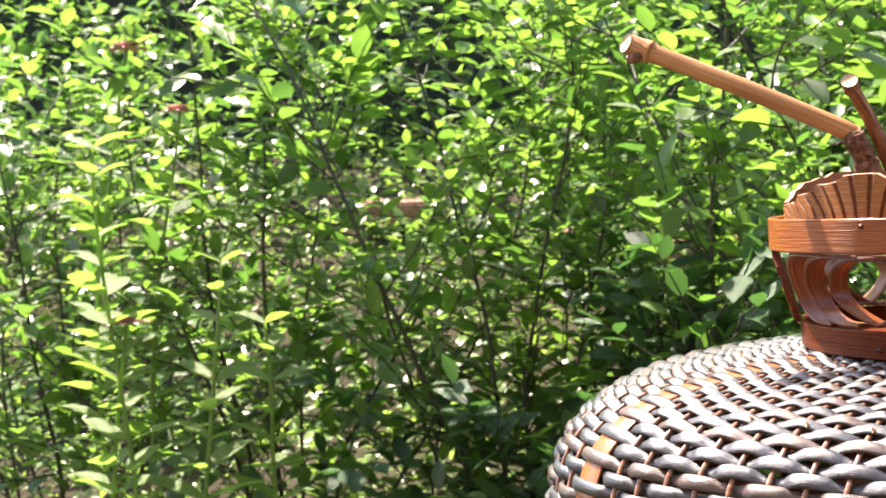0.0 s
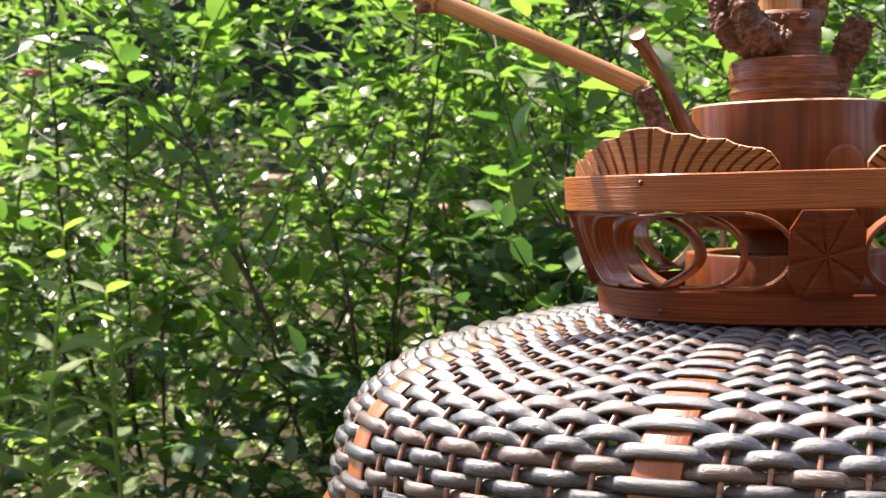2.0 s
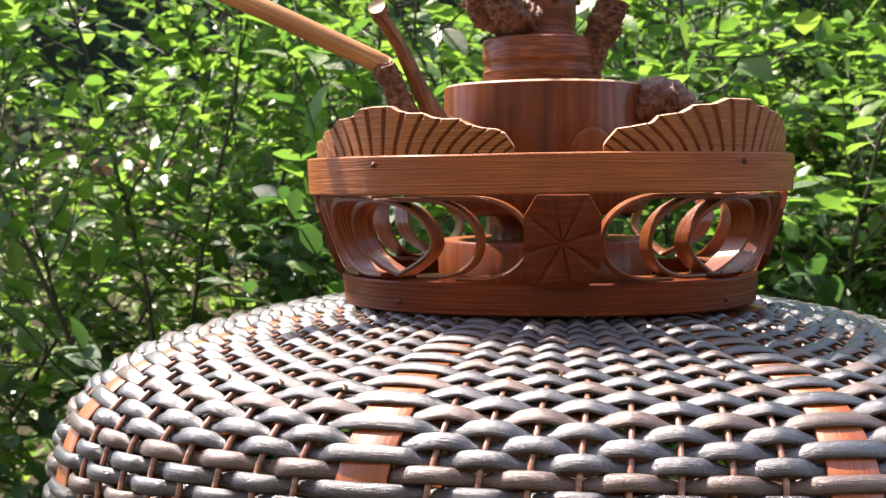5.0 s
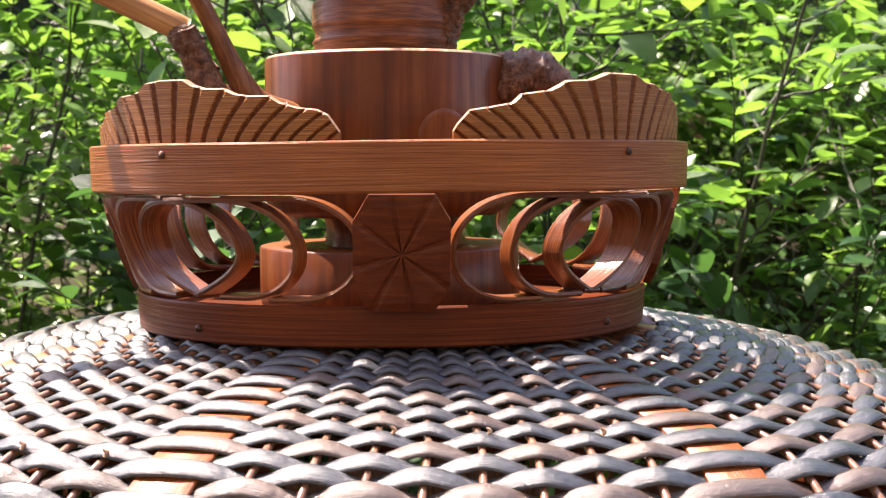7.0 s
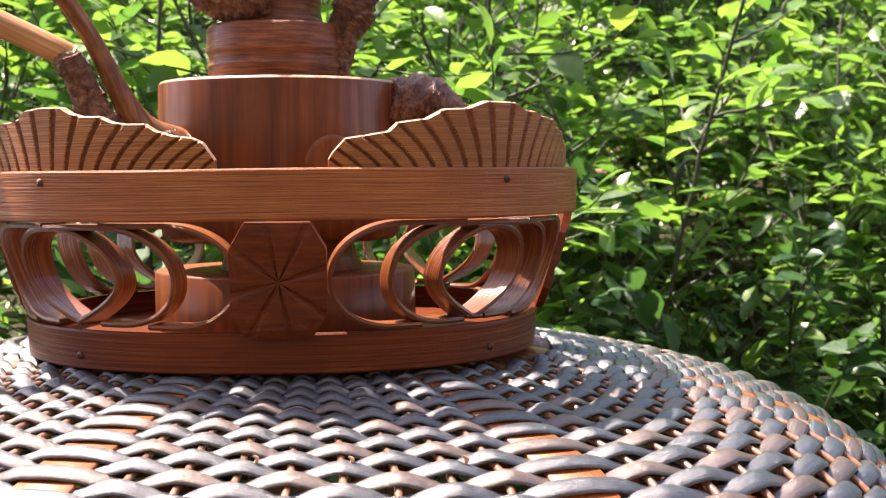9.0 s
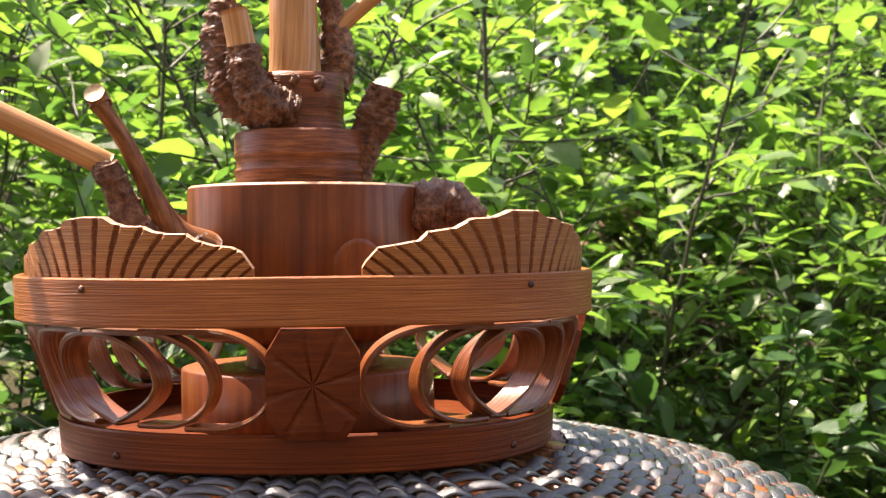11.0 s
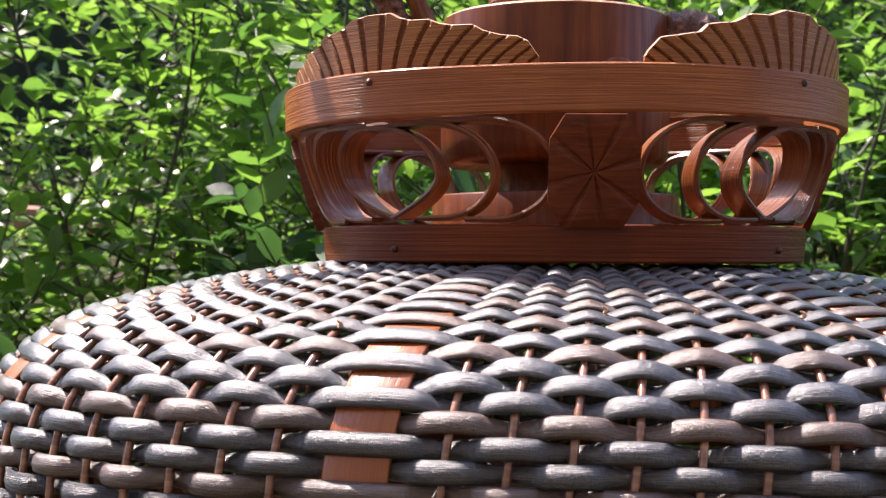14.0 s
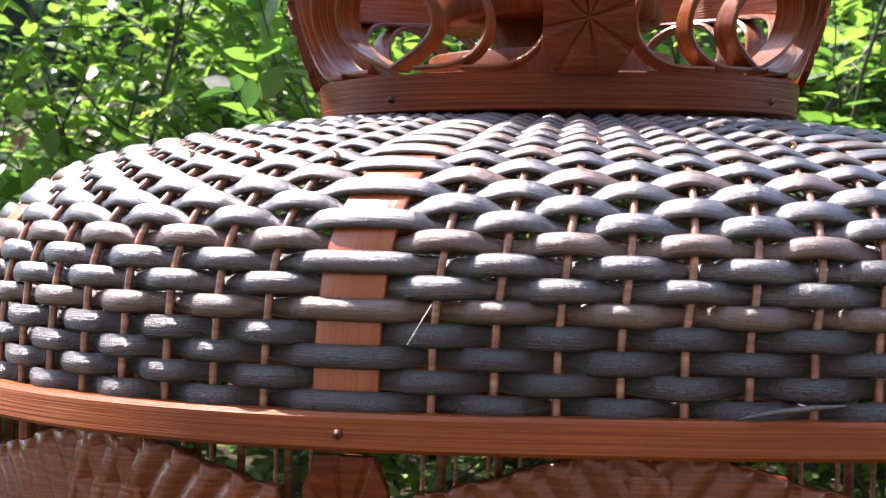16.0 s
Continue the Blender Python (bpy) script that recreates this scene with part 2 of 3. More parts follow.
def smooth_line(ctrl, n):
    """n points on a Catmull-Rom line through ctrl rows (x, y, z, radius)."""
    c = [np.array(p, float) for p in ctrl]
    c = [2 * c[0] - c[1]] + c + [2 * c[-1] - c[-2]]
    out = []
    m = len(c) - 3
    for i in range(n):
        u = i / (n - 1) * m
        k = min(int(u), m - 1)
        t = u - k
        a, b, d, e = c[k:k + 4]
        out.append(0.5 * (2 * b + (d - a) * t + (2 * a - 5 * b + 4 * d - e) * t * t + (3 * b - a - 3 * d + e) * t ** 3))
    return [tuple(p[:3]) for p in out], [float(p[3]) for p in out]


def branch(name, ctrl, mat, parent, n=24, sides=14, lump=0.0, seed=0, cap_mat=None):
    p, r = smooth_line(ctrl, n)
    if ctrl[0][2] > 0.05:
        p = [Vector(q) + ROOT for q in p]
    return tube(name, p, r, mat, parent, sides, lump, seed, True, cap_mat)


NEXP = 2.3


def ring_pt(az, a, z, n=NEXP):
    """A point of the rounded ring of half-width a, at az degrees from the front."""
    s, c = math.sin(radians(az)), math.cos(radians(az))
    r = a / (abs(s) ** n + abs(c) ** n) ** (1 / n)
    return Vector((r * s, -r * c, z))


def ring_out(az, n=NEXP):
    s, c = math.sin(radians(az)), math.cos(radians(az))
    return Vector((math.copysign(abs(s) ** (n - 1), s), -math.copysign(abs(c) ** (n - 1), c), 0)).normalized()


DOME_N, DOME_WIDE, DOME_BACK = 2.55, 1.086, 0.0073
DOME_TILT = Matrix.Rotation(radians(-1.2), 3, "X") @ Matrix.Rotation(radians(1.09), 3, "Y")


def dome_pt(az, a, z):
    """The same for the dome, which is squarer, a little wider than deep and not quite level."""
    p = ring_pt(az, a * 1.008, z, DOME_N)
    low = min(1.0, max(0.0, (-0.025 - z) / 0.05))
    low = low * low * (3 - 2 * low)
    p.x *= DOME_WIDE + 0.030 * low
    p.y += DOME_BACK
    q = DOME_TILT @ p
    q.z += 0.013 * low * p.x
    return q


def dome_out(az):
    o = ring_out(az, DOME_N)
    o.x /= DOME_WIDE
    return o.normalized()


CROWN_X, CROWN_Y, CROWN_DEEP = -0.0078, -0.0090, 0.92


def crown_pt(az, a, z):
    """The crown's ring is a little wider than deep, and its back rises slightly."""
    p = ring_pt(az, a, z)
    p.x, p.y = p.x + CROWN_X, p.y * CROWN_DEEP + CROWN_Y
    f = min(1.0, max(0.0, p.y / 0.1))
    p.z += 0.004 * f * f * (3 - 2 * f) * min(1.0, max(0.0, (z - 0.0195) / 0.038))
    return p


def hoop(name, a_low, a_top, z0, z1, thick, mat, parent, seg=300, bev=0.0007, wob=0.0, at=None, out=ring_out):
    """A bent strip as a closed ring, with eased edges; thickness goes inwards."""
    verts, uvs = [], []
    h = z1 - z0
    prof = [(0, bev), (bev, 0), (thick - bev, 0), (thick, bev), (thick, h - bev), (thick - bev, h), (bev, h), (0, h - bev), (0, h * 0.5)]
    for i in range(seg + 1):
        az = 180 + 360 * i / seg
        o = out(az)
        w = wob * math.sin(radians(az * 3 + 40)) + 0.5 * wob * math.sin(radians(az * 7))
        for d, dz in prof:
            a = a_low + (a_top - a_low) * dz / h
            verts.append((at or crown_pt)(az, a, z0 + dz + w) - o * d)
            uvs.append((radians(az) * a_low, dz + d))
    return mesh_ob(name, verts, sheet(seg + 1, len(prof), False, True), mat, parent, uvs, smooth=False)


def nail(az, a, z, parent, r=0.0014, at=crown_pt):
    o = ring_out(az)
    p = at(az, a, z)
    pts, rad = [p - o * 0.002, p + o * 0.0003, p + o * 0.0008, p + o * 0.0010], [r, r, r * 0.8, r * 0.25]
    return tube("nail", pts, rad, NAIL, parent, 10)


# ---- the basket ----
basket = tagged(new("bamboo_basket"), "round woven grey rattan basket with brown bamboo crown on top", "basket")
GROUND_Z = -0.42
ROT = 2.0

# dome: profile of half-width and height, from the crown's foot to the rim
PROFILE = [(0.070, 0.0042), (0.100, 0.0002), (0.129, -0.0047), (0.1535, -0.0104), (0.173, -0.0160), (0.188, -0.0224), (0.1995, -0.0308),
           (0.2085, -0.0412), (0.2130, -0.0544), (0.2145, -0.0703), (0.2150, -0.0860), (0.2150, -0.0985)]


def profile_line(step):
    pts, _ = smooth_line([(r, 0, z, 0) for r, z in PROFILE], 4000)
    out, s, goal = [], 0.0, 0.0
    for i, p in enumerate(pts):
        if i:
            s += math.dist(p, pts[i - 1])
        if s >= goal:
            q = pts[min(i + 20, 3999)]
            o = pts[max(i - 20, 0)]
            t = Vector((q[0] - o[0], q[2] - o[2])).normalized()
            out.append((p[0], p[2], t, s))
            goal += step
    return out


SLAT_AZ = [-14.9, 24.7, 69.0, 114.0, 161.0, 206.5, 256.0, 308.3]


def fan(az, s):
    """The uprights spread a little more on the top of the dome than on its side."""
    w = min(1.0, max(0.0, (0.178 - s) / 0.073))
    return az + 6.6 * w * math.sin(radians(az - SLAT_AZ[0]))



KNOTS, STAKE_AZ = [], []
for k, az in enumerate(SLAT_AZ):
    span = (SLAT_AZ[k + 1] if k < 7 else SLAT_AZ[0] + 360) - az
    KNOTS += [(az - 2.6, 9 * k - 0.25), (az + 2.6, 9 * k + 0.25)]
    for j in range(8):
        a = az + 5.6 + (span - 11.2) * j / 7
        STAKE_AZ.append(a)
        KNOTS.append((a, 9 * k + 1 + j))
KNOTS.append((SLAT_AZ[0] + 357.4, 71.75))
KA, KQ = [k[0] for k in KNOTS], [k[1] for k in KNOTS]



def weave(az):
    """Place along the round in stakes; smoothed over the flat slats."""
    x = (az - KA[0]) % 360 + KA[0]
    return sum(float(np.interp(min(max(x + d, KA[0]), KA[-1]), KA, KQ)) for d in (-0.8, -0.4, 0, 0.4, 0.8)) / 5


FULL = [p for p in profile_line(0.0001) if p[3] < 0.1968]
ROWS, k = [], len(FULL) - 1
while k > 0 and FULL[k][0] > 0.090:
    ROWS.append(FULL[k])
    k -= round(63.5 - 16.5 * min(1.0, max(0.0, (0.200 - FULL[k][0]) / 0.07)))
ROWS = ROWS[::-1]
for j, (r, z, t, s) in enumerate(ROWS):
    back = len(ROWS) - 1 - j
    mat = BROWN if back in (4, 7, 11, 14, 17, 20, 23) else (BLACK if back < 4 else GREY)
    seg, sides = 1008, 8
    verts, uvs = [], []
    ph = random.Random(j).random() * 50
    flat = min(1.0, max(0.0, (-t[1] - 0.42) / 0.5))
    for i in range(seg + 1):
        base_az = 165 + 360 * (i % seg) / seg
        q = weave(base_az)
        az = fan(base_az, s)
        c = math.cos(math.pi * (q + back))
        o = dome_out(az)
        nrm = o * (-t[1]) + Vector((0, 0, t[0]))
        tan = o * t[0] + Vector((0, 0, t[1]))
        jit = noise.noise((q * 0.9, ph, 0)) * 0.0006
        away = abs((q + back + 1) % 2 - 1)
        e = math.copysign(abs(c) ** 0.7, c)
        side_off = 0.0021 * e if e > 0 else 0.0036 * e
        top_off = 0.0021 * (0.6 * c + 0.4 * (1 - 2 * away))
        off = top_off + (side_off - top_off) * flat
        side_w = 0.0034 * (1 - 0.34 * away ** 4)
        top_w = (0.0033 + 0.0007 * min(1.0, max(0.0, (r - 0.13) / 0.07))) * (1 - 0.24 * away ** 2.0)
        wide = top_w + (side_w - top_w) * flat + 0.5 * jit
        deep = 0.0012 + 0.0008 * flat
        p = dome_pt(az, r, z) + nrm * off + tan * jit
        for k in range(sides):
            b = 2 * math.pi * k / sides
            verts.append(p + nrm * (deep * math.sin(b)) + tan * (wide * math.cos(b)))
            uvs.append((radians(360 * i / seg) * r + j, b * 0.003))
    st = mesh_ob("strand", verts, sheet(seg + 1, sides, False, True), mat, basket, uvs)
    if mat is BROWN:
        tagged(st, "brown rattan strand")

FINE = profile_line(0.004)
for i, az in enumerate(STAKE_AZ):
    pts = []
    for r, z, t, s in FINE:
        pts.append(dome_pt(fan(az, s), r, z))
    tube("stake", pts, [0.0013] * len(pts), STAKE, basket, 6)
for i, az in enumerate(SLAT_AZ):
    verts, uvs = [], []
    line = FINE
    for r, z, t, s in line:
        half = 0.0096 * (0.55 + 0.45 * r / 0.21)
        o = dome_out(fan(az, s))
        lat = Vector((-o.y, o.x, 0))
        nrm = o * (-t[1]) + Vector((0, 0, t[0]))
        p = dome_pt(fan(az, s), r, z)
        for u, h in ((-1, 0), (-0.93, 0.0008), (0, 0.0010), (0.93, 0.0008), (1, 0), (0.9, -0.0006), (-0.9, -0.0006)):
            verts.append(p + lat * half * u + nrm * h)
            uvs.append((half * u + i, s))
    mesh_ob("slat", verts, sheet(len(line), 7, False, True), SLAT, basket, uvs)

# rim below the dome
rim = hoop("rim", 0.2225, 0.2215, -0.1000, -0.0895, 0.0065, RIM, basket, 320, 0.0012, 0.0003, dome_pt, dome_out)
inner_rim = hoop("inner_rim", 0.2105, 0.2105, -0.0995, -0.0915, 0.004, BAMBOO_RED, basket, 160, 0.0008, 0, dome_pt, dome_out)
for az in (-14.6, 25.5, 70, 115, 161, 206, 256, 308):
    nail(az, 0.2225, -0.0952, rim, 0.0014, dome_pt)


def crest_mesh(name, az0, half, a, z_base, top, groove, mats, parent, lean=0.0, thick=0.003, cut=0.0009, nu=420, nv=22, fan=0.5, slant=0.0, at=None, soft=False):
    """An upright carved plate that follows the ring; top(u) is its height at u degrees from its middle."""
    at = at or crown_pt
    verts, uvs, idx, faces = [], [], [], []
    dark = []
    for i in range(nu):
        u = -half + 2 * half * i / (nu - 1)
        az = az0 + u
        o = ring_out(az)
        h = max(top(u), 0.0008)
        for j in range(nv):
            v = j / (nv - 1)
            g = 0.0
            u0 = u / (1 + fan * (v * h / 0.022) ** 1.4) + slant * (v * h / 0.04) ** 1.5
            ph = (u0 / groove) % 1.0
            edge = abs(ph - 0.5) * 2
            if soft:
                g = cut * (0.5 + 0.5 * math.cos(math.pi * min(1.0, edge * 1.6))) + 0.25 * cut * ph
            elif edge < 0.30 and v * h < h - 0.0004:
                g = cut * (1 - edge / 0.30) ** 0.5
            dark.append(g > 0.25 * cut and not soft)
            zz = v * h
            if j == nv - 2:
                zz = h - min(0.0005, 0.4 * h)
            verts.append(at(az, a, z_base + zz) + o * (lean * zz - (0.0011 if j == nv - 1 else g)))
            uvs.append((radians(az) * a, zz))
    base = nu * nv
    for i in range(nu):
        u = -half + 2 * half * i / (nu - 1)
        o = ring_out(az0 + u)
        h = max(top(u), 0.0008)
        for j in range(nv):
            v = j / (nv - 1)
            verts.append(at(az0 + u, a, z_base + v * h) + o * (lean * v * h - thick))
            uvs.append((radians(az0 + u) * a, v * h))
    # Slot 1 darkens the groove faces by colour; slot 2 covers the top edge.
    for f in sheet(nu, nv):
        faces.append(f)
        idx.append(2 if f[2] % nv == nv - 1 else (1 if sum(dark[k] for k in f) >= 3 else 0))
        faces.append(tuple(base + k for k in f[::-1]))
        idx.append(0)
    for i in range(nu - 1):
        a_, b_ = i * nv + nv - 1, (i + 1) * nv + nv - 1
        faces.append((a_, b_, base + b_, base + a_))
        a_, b_ = i * nv, (i + 1) * nv
        faces.append((b_, a_, base + a_, base + b_))
        idx += [2, 0]
    for j in range(nv - 1):
        faces.append((j, j + 1, base + j + 1, base + j))
        k = (nu - 1) * nv
        faces.append((k + j + 1, k + j, base + k + j, base + k + j + 1))
        idx += [0, 0]
    return mesh_ob(name, verts, faces, mats, parent, uvs, idx, smooth=soft)


# crown: two bent bands joined by loops and medallions
low_band = hoop("lower_band", 0.0995, 0.1005, 0.0055, 0.0195, 0.003, BAMBOO_RED, basket)
top_band = hoop("upper_band", 0.1160, 0.1165, 0.0575, 0.0745, 0.003, BAMBOO, basket, wob=0.0002)
tagged(low_band, "dark red-brown bamboo band with small nails")
tagged(top_band, "light brown bamboo band with fine grain")
CORNERS = (-36.5, 46.5, 143.0, 222.0)
for az in (-34.6, 45.6, 143, 222):
    nail(az, 0.1164, 0.0705, top_band)
for az in (-36.0, 51.0, 143, 222):
    nail(az, 0.1000, 0.0105, low_band)
verts, faces = [], []
for zz, rr in ((0.0070, 0.0), (0.0070, 0.0965), (0.0105, 0.0965), (0.0105, 0.0)):
    for i in range(64):
        verts.append(crown_pt(360 * i / 64, max(rr, 0.001), zz))
mesh_ob("base_board", verts, sheet(4, 64, False, True), BAMBOO_RED, basket, [(v.x, v.y) for v in verts], smooth=False)


def crown_half_width(z):
    return 0.1000 + (0.1135 - 0.1000) * (z - 0.0195) / 0.038


def loop_strip(az_c, sign, reach, tail_top, tail_low, depth0, seed, layer, pinch=False):
    """A strip bent into a hook: along the upper band, round, and back along the lower one."""
    zt, zb = 0.0564 - layer, 0.0208 + layer
    rz = (zt - zb) / 2
    rad_deg = 12.5
    path = []
    for i in range(6):
        path.append((reach - rad_deg - tail_top * (1 - i / 5), zt))
    for i in range(1, 40):
        a = math.pi / 2 - math.pi * i / 39
        if pinch and a < 0:
            f = -a / (math.pi / 2)
            path.append((reach * (1 - 0.97 * f ** 2.15), zb + rz * (1 - 0.92 * f - 0.08 * f * f)))
            continue
        path.append((reach - rad_deg + rad_deg * math.cos(a) ** 0.95 if math.cos(a) > 0 else reach - rad_deg, zb + rz + rz * math.sin(a)))
    for i in range(1, 7):
        path.append((reach - rad_deg - tail_low * i / 6, zb))
    verts, uvs = [], []
    pts = []
    for u, z in path:
        pts.append((radians(u) * 0.108, z))
    s = 0.0
    wid, th = 0.0112, 0.0019
    for i, (u, z) in enumerate(path):
        p0, p1 = pts[max(i - 1, 0)], pts[min(i + 1, len(pts) - 1)]
        d = Vector((p1[0] - p0[0], p1[1] - p0[1])).normalized()
        nx, nz = -d.y, d.x
        if i:
            s += math.dist(pts[i], pts[i - 1])
        for w, k in ((0, 0), (0.0006, 1), (wid - 0.0006, 1), (wid, 0), (wid - 0.0006, -1), (0.0006, -1)):
            du = nx * k * th / 2 / 0.108
            zz = z + nz * k * th / 2
            az = az_c + sign * (u + math.degrees(du))
            verts.append(crown_pt(az, crown_half_width(zz), zz) - ring_out(az) * (w + depth0))
            uvs.append((s + seed, w + 0.01 * k))
    faces = sheet(len(path), 6, False, True) + [tuple(range(6)), tuple(range((len(path) - 1) * 6, len(path) * 6))[::-1]]
    return mesh_ob("loop", verts, faces, LOOP, basket, uvs, smooth=False)


for ci, az in enumerate(CORNERS):
    for sign in (-1, 1):
        for k, reach in enumerate((35.3, 23.6, 12.4) if ci in (0, 2) else (31.3, 20.4, 10.6)):
            loop_strip(az, sign, reach, (11, 10, 3)[k], (6, 5, 0.4)[k], 0.0003 + 0.0003 * k, ci * 3 + k + sign, 0.0006 * k + 0.0004 * (sign > 0), k == 2)


def medallion(az, parent, wid=0.0318, high=0.0385, z0=0.0187, out=0.001, a0=0.1005, a1=0.1125, at=None):
    """An eight-sided carved plate with a star of cuts."""
    rings, seg = 7, 96
    verts, uvs, idx = [], [], []
    o = ring_out(az)
    lat = Vector((-o.y, o.x, 0))
    at = at or crown_pt
    low, high_p = at(az, a0, z0), at(az, a1, z0 + high)
    up = (high_p - low)
    nrm = lat.cross(up).normalized()
    if nrm.dot(o) < 0:
        nrm = -nrm
    for side in (1, -1):
        for i in range(rings):
            f = i / (rings - 1)
            for k in range(seg):
                a = 2 * math.pi * k / seg
                c, s = math.cos(a), math.sin(a)
                r = min(0.5 / max(abs(c), 1e-6), 0.5 / max(abs(s), 1e-6), 0.1548 / (0.22 * abs(c) + 0.16 * abs(s)))
                d = 0.0
                star = ((a + 0.56) / (2 * math.pi) * 8) % 1.0
                e = min(star, 1 - star)
                if side > 0:
                    d = -0.0013 * max(0.0, 1 - e / 0.17) ** 1.3 * (1 - 0.25 * f) - 0.0010 * (1 - f)
                    if i == rings - 1:
                        d -= 0.0007
                p = low + up * (0.5 + r * s * f) + lat * wid * r * c * f + nrm * (out + (0.002 + d if side > 0 else -0.0018))
                verts.append(p)
                uvs.append((wid * r * c * f, high * r * s * f))
    faces = sheet(rings, seg, False, True)
    n = rings * seg
    faces += [tuple(n + q for q in f[::-1]) for f in sheet(rings, seg, False, True)]
    for k in range(seg):
        a_, b_ = (rings - 1) * seg + k, (rings - 1) * seg + (k + 1) % seg
        faces.append((a_, n + a_, n + b_, b_))
    return mesh_ob("medallion", verts, faces, CARVED, parent, uvs, smooth=False)


for az in (6.2, 94.0, 182.5, -87.0):
    tagged(medallion(az, basket), "carved eight-sided wooden medallion")


CREST_A = [(-31.8, 8.2), (-24.0, 9.6), (-22.6, 10.7), (-21.8, 13.0), (-17.5, 13.8), (-15.4, 15.1), (-13.5, 17.8), (-9.5, 18.0), (-7.3, 18.9), (-4.9, 21.5), (-0.8, 22.2), (4.2, 22.0), (5.9, 20.1), (8.3, 18.8),
           (11.8, 18.6), (14.0, 16.8), (16.4, 16.0), (20.0, 15.9), (21.8, 13.7), (24.8, 12.0), (28.0, 11.3), (29.8, 9.6), (31.8, 4.0)]
CREST_B = [(-31.8, 4.0), (-31.1, 6.3), (-29.0, 10.8), (-25.3, 11.9), (-21.8, 13.1), (-20.2, 16.0), (-15.2, 17.3), (-11.9, 20.5), (-7.5, 20.9), (-3.6, 23.5), (3.6, 23.5), (6.4, 21.1), (10.0, 20.8),
           (13.1, 19.4), (18.0, 18.6), (20.5, 16.0), (24.5, 14.6), (26.5, 11.6), (31.8, 9.0)]
for i, az in enumerate(CORNERS):
    rows = CREST_B if i in (1, 3) else CREST_A
    top = lambda u: 0.001 * float(np.interp(u, [p[0] for p in rows], [p[1] for p in rows]))
    # The third material paints a sunlit line along the top edge.
    c = crest_mesh("crest", az + (0.8 if i in (0, 2) else 0.0), 31.8, 0.1122, 0.0735, top, 3.1, [CREST, GROOVE_DARK, LIT_EDGE_RESIN], basket, lean=0.05, fan=0.75)
    tagged(c, "scalloped pale bamboo plate with carved rays")

# the bamboo root that rises out of the crown
AX = -0.0085
ROOT = Vector((-0.0020, -0.0060, -0.0033))


def lathe(name, cx, cy, prof, mat, parent, seg=72, wob=0.0, seed=0, top_mat=None, top_from=99):
    verts, uvs, idx = [], [], []
    for r, z in prof:
        for k in range(seg):
            a = 2 * math.pi * k / seg
            d = Vector((math.cos(a), math.sin(a), 0))
            rr = r * (1 + wob * noise.noise(d * 1.6 + Vector((seed, z * 14, 0))) + 0.4 * wob * noise.noise(d * 6 + Vector((seed, z * 60, 3))))
            verts.append(Vector((cx, cy, z)) + d * rr + ROOT * min(1.0, max(0.0, (z - 0.034) / 0.016)))
            uvs.append((a * r, z))
    faces = sheet(len(prof), seg, False, True)
    idx = [1 if top_mat and f // seg >= top_from else 0 for f in range(len(faces))]
    return mesh_ob(name, verts, faces, [mat, top_mat] if top_mat else mat, parent, uvs, idx)


lathe("root_base", -0.010, 0, [(0.001, 0.0105), (0.0525, 0.0105), (0.0530, 0.013), (0.0530, 0.0332), (0.0522, 0.0340), (0.034, 0.0341), (0.001, 0.0335)], STUMP, basket, 64, 0.025, 2, SCAR, 4)
lathe("root_neck", -0.008, 0.004, [(0.030, 0.033), (0.027, 0.040), (0.027, 0.047), (0.030, 0.051)], STUMP, basket, 40, 0.05, 4)
# Chamfer and top take the pale tone, imitating varnish glare by colour.
stump = lathe("root_stump", AX, 0, [(0.001, 0.0500), (0.0455, 0.0500), (0.0480, 0.0525), (0.0487, 0.060), (0.0490, 0.085), (0.0488, 0.1112), (0.0487, 0.1116), (0.0477, 0.1126), (0.040, 0.1127), (0.001, 0.1127)], STUMP, basket, 120, 0.012, 7, LIT_EDGE_RESIN, 6)
tagged(stump, "thick varnished red-brown bamboo root section")
ring = lathe("node_ring", -0.0095, 0, [(0.001, 0.112), (0.0275, 0.112), (0.0282, 0.1135), (0.0282, 0.1180), (0.0289, 0.1188), (0.0284, 0.1196), (0.0276, 0.1204), (0.0279, 0.124), (0.0288, 0.1250),
                                      (0.0285, 0.1262), (0.0283, 0.1340), (0.0277, 0.1352), (0.001, 0.1355)], RING, basket, 64, 0.03, 3)
lathe("neck_ring", -0.0108, 0, [(0.0215, 0.135), (0.0196, 0.1380), (0.0186, 0.1420), (0.0190, 0.1440), (0.0190, 0.1570), (0.0184, 0.1592), (0.001, 0.1597)], RING, basket, 56, 0.04, 9)
branch("stem", [(-0.0122, 0, 0.157, 0.0118), (-0.0122, 0, 0.166, 0.0108), (-0.0130, 0.001, 0.195, 0.0100), (-0.0145, 0.002, 0.250, 0.0094)], TWIG, basket, 20, 20)
branch("root_stub", [(-0.018, -0.008, 0.142, 0.0085), (-0.030, -0.010, 0.146, 0.0092), (-0.0385, -0.011, 0.158, 0.0084), (-0.0405, -0.010, 0.176, 0.0074), (-0.0385, -0.008, 0.1885, 0.0066)],
       BARK, basket, 150, 44, 0.34, 1, PALE)
branch("root_stub", [(-0.010, -0.016, 0.143, 0.0075), (-0.021, -0.020, 0.1455, 0.0088), (-0.0280, -0.022, 0.155, 0.0080), (-0.0300, -0.023, 0.1685, 0.0068)],
       BARK, basket, 150, 44, 0.30, 5)
branch("cut_twig", [(-0.0300, -0.0230, 0.164, 0.0060), (-0.0312, -0.0235, 0.172, 0.0057), (-0.0335, -0.0245, 0.1830, 0.0054)], TWIG, basket, 12, 16, 0, 0, PALE)
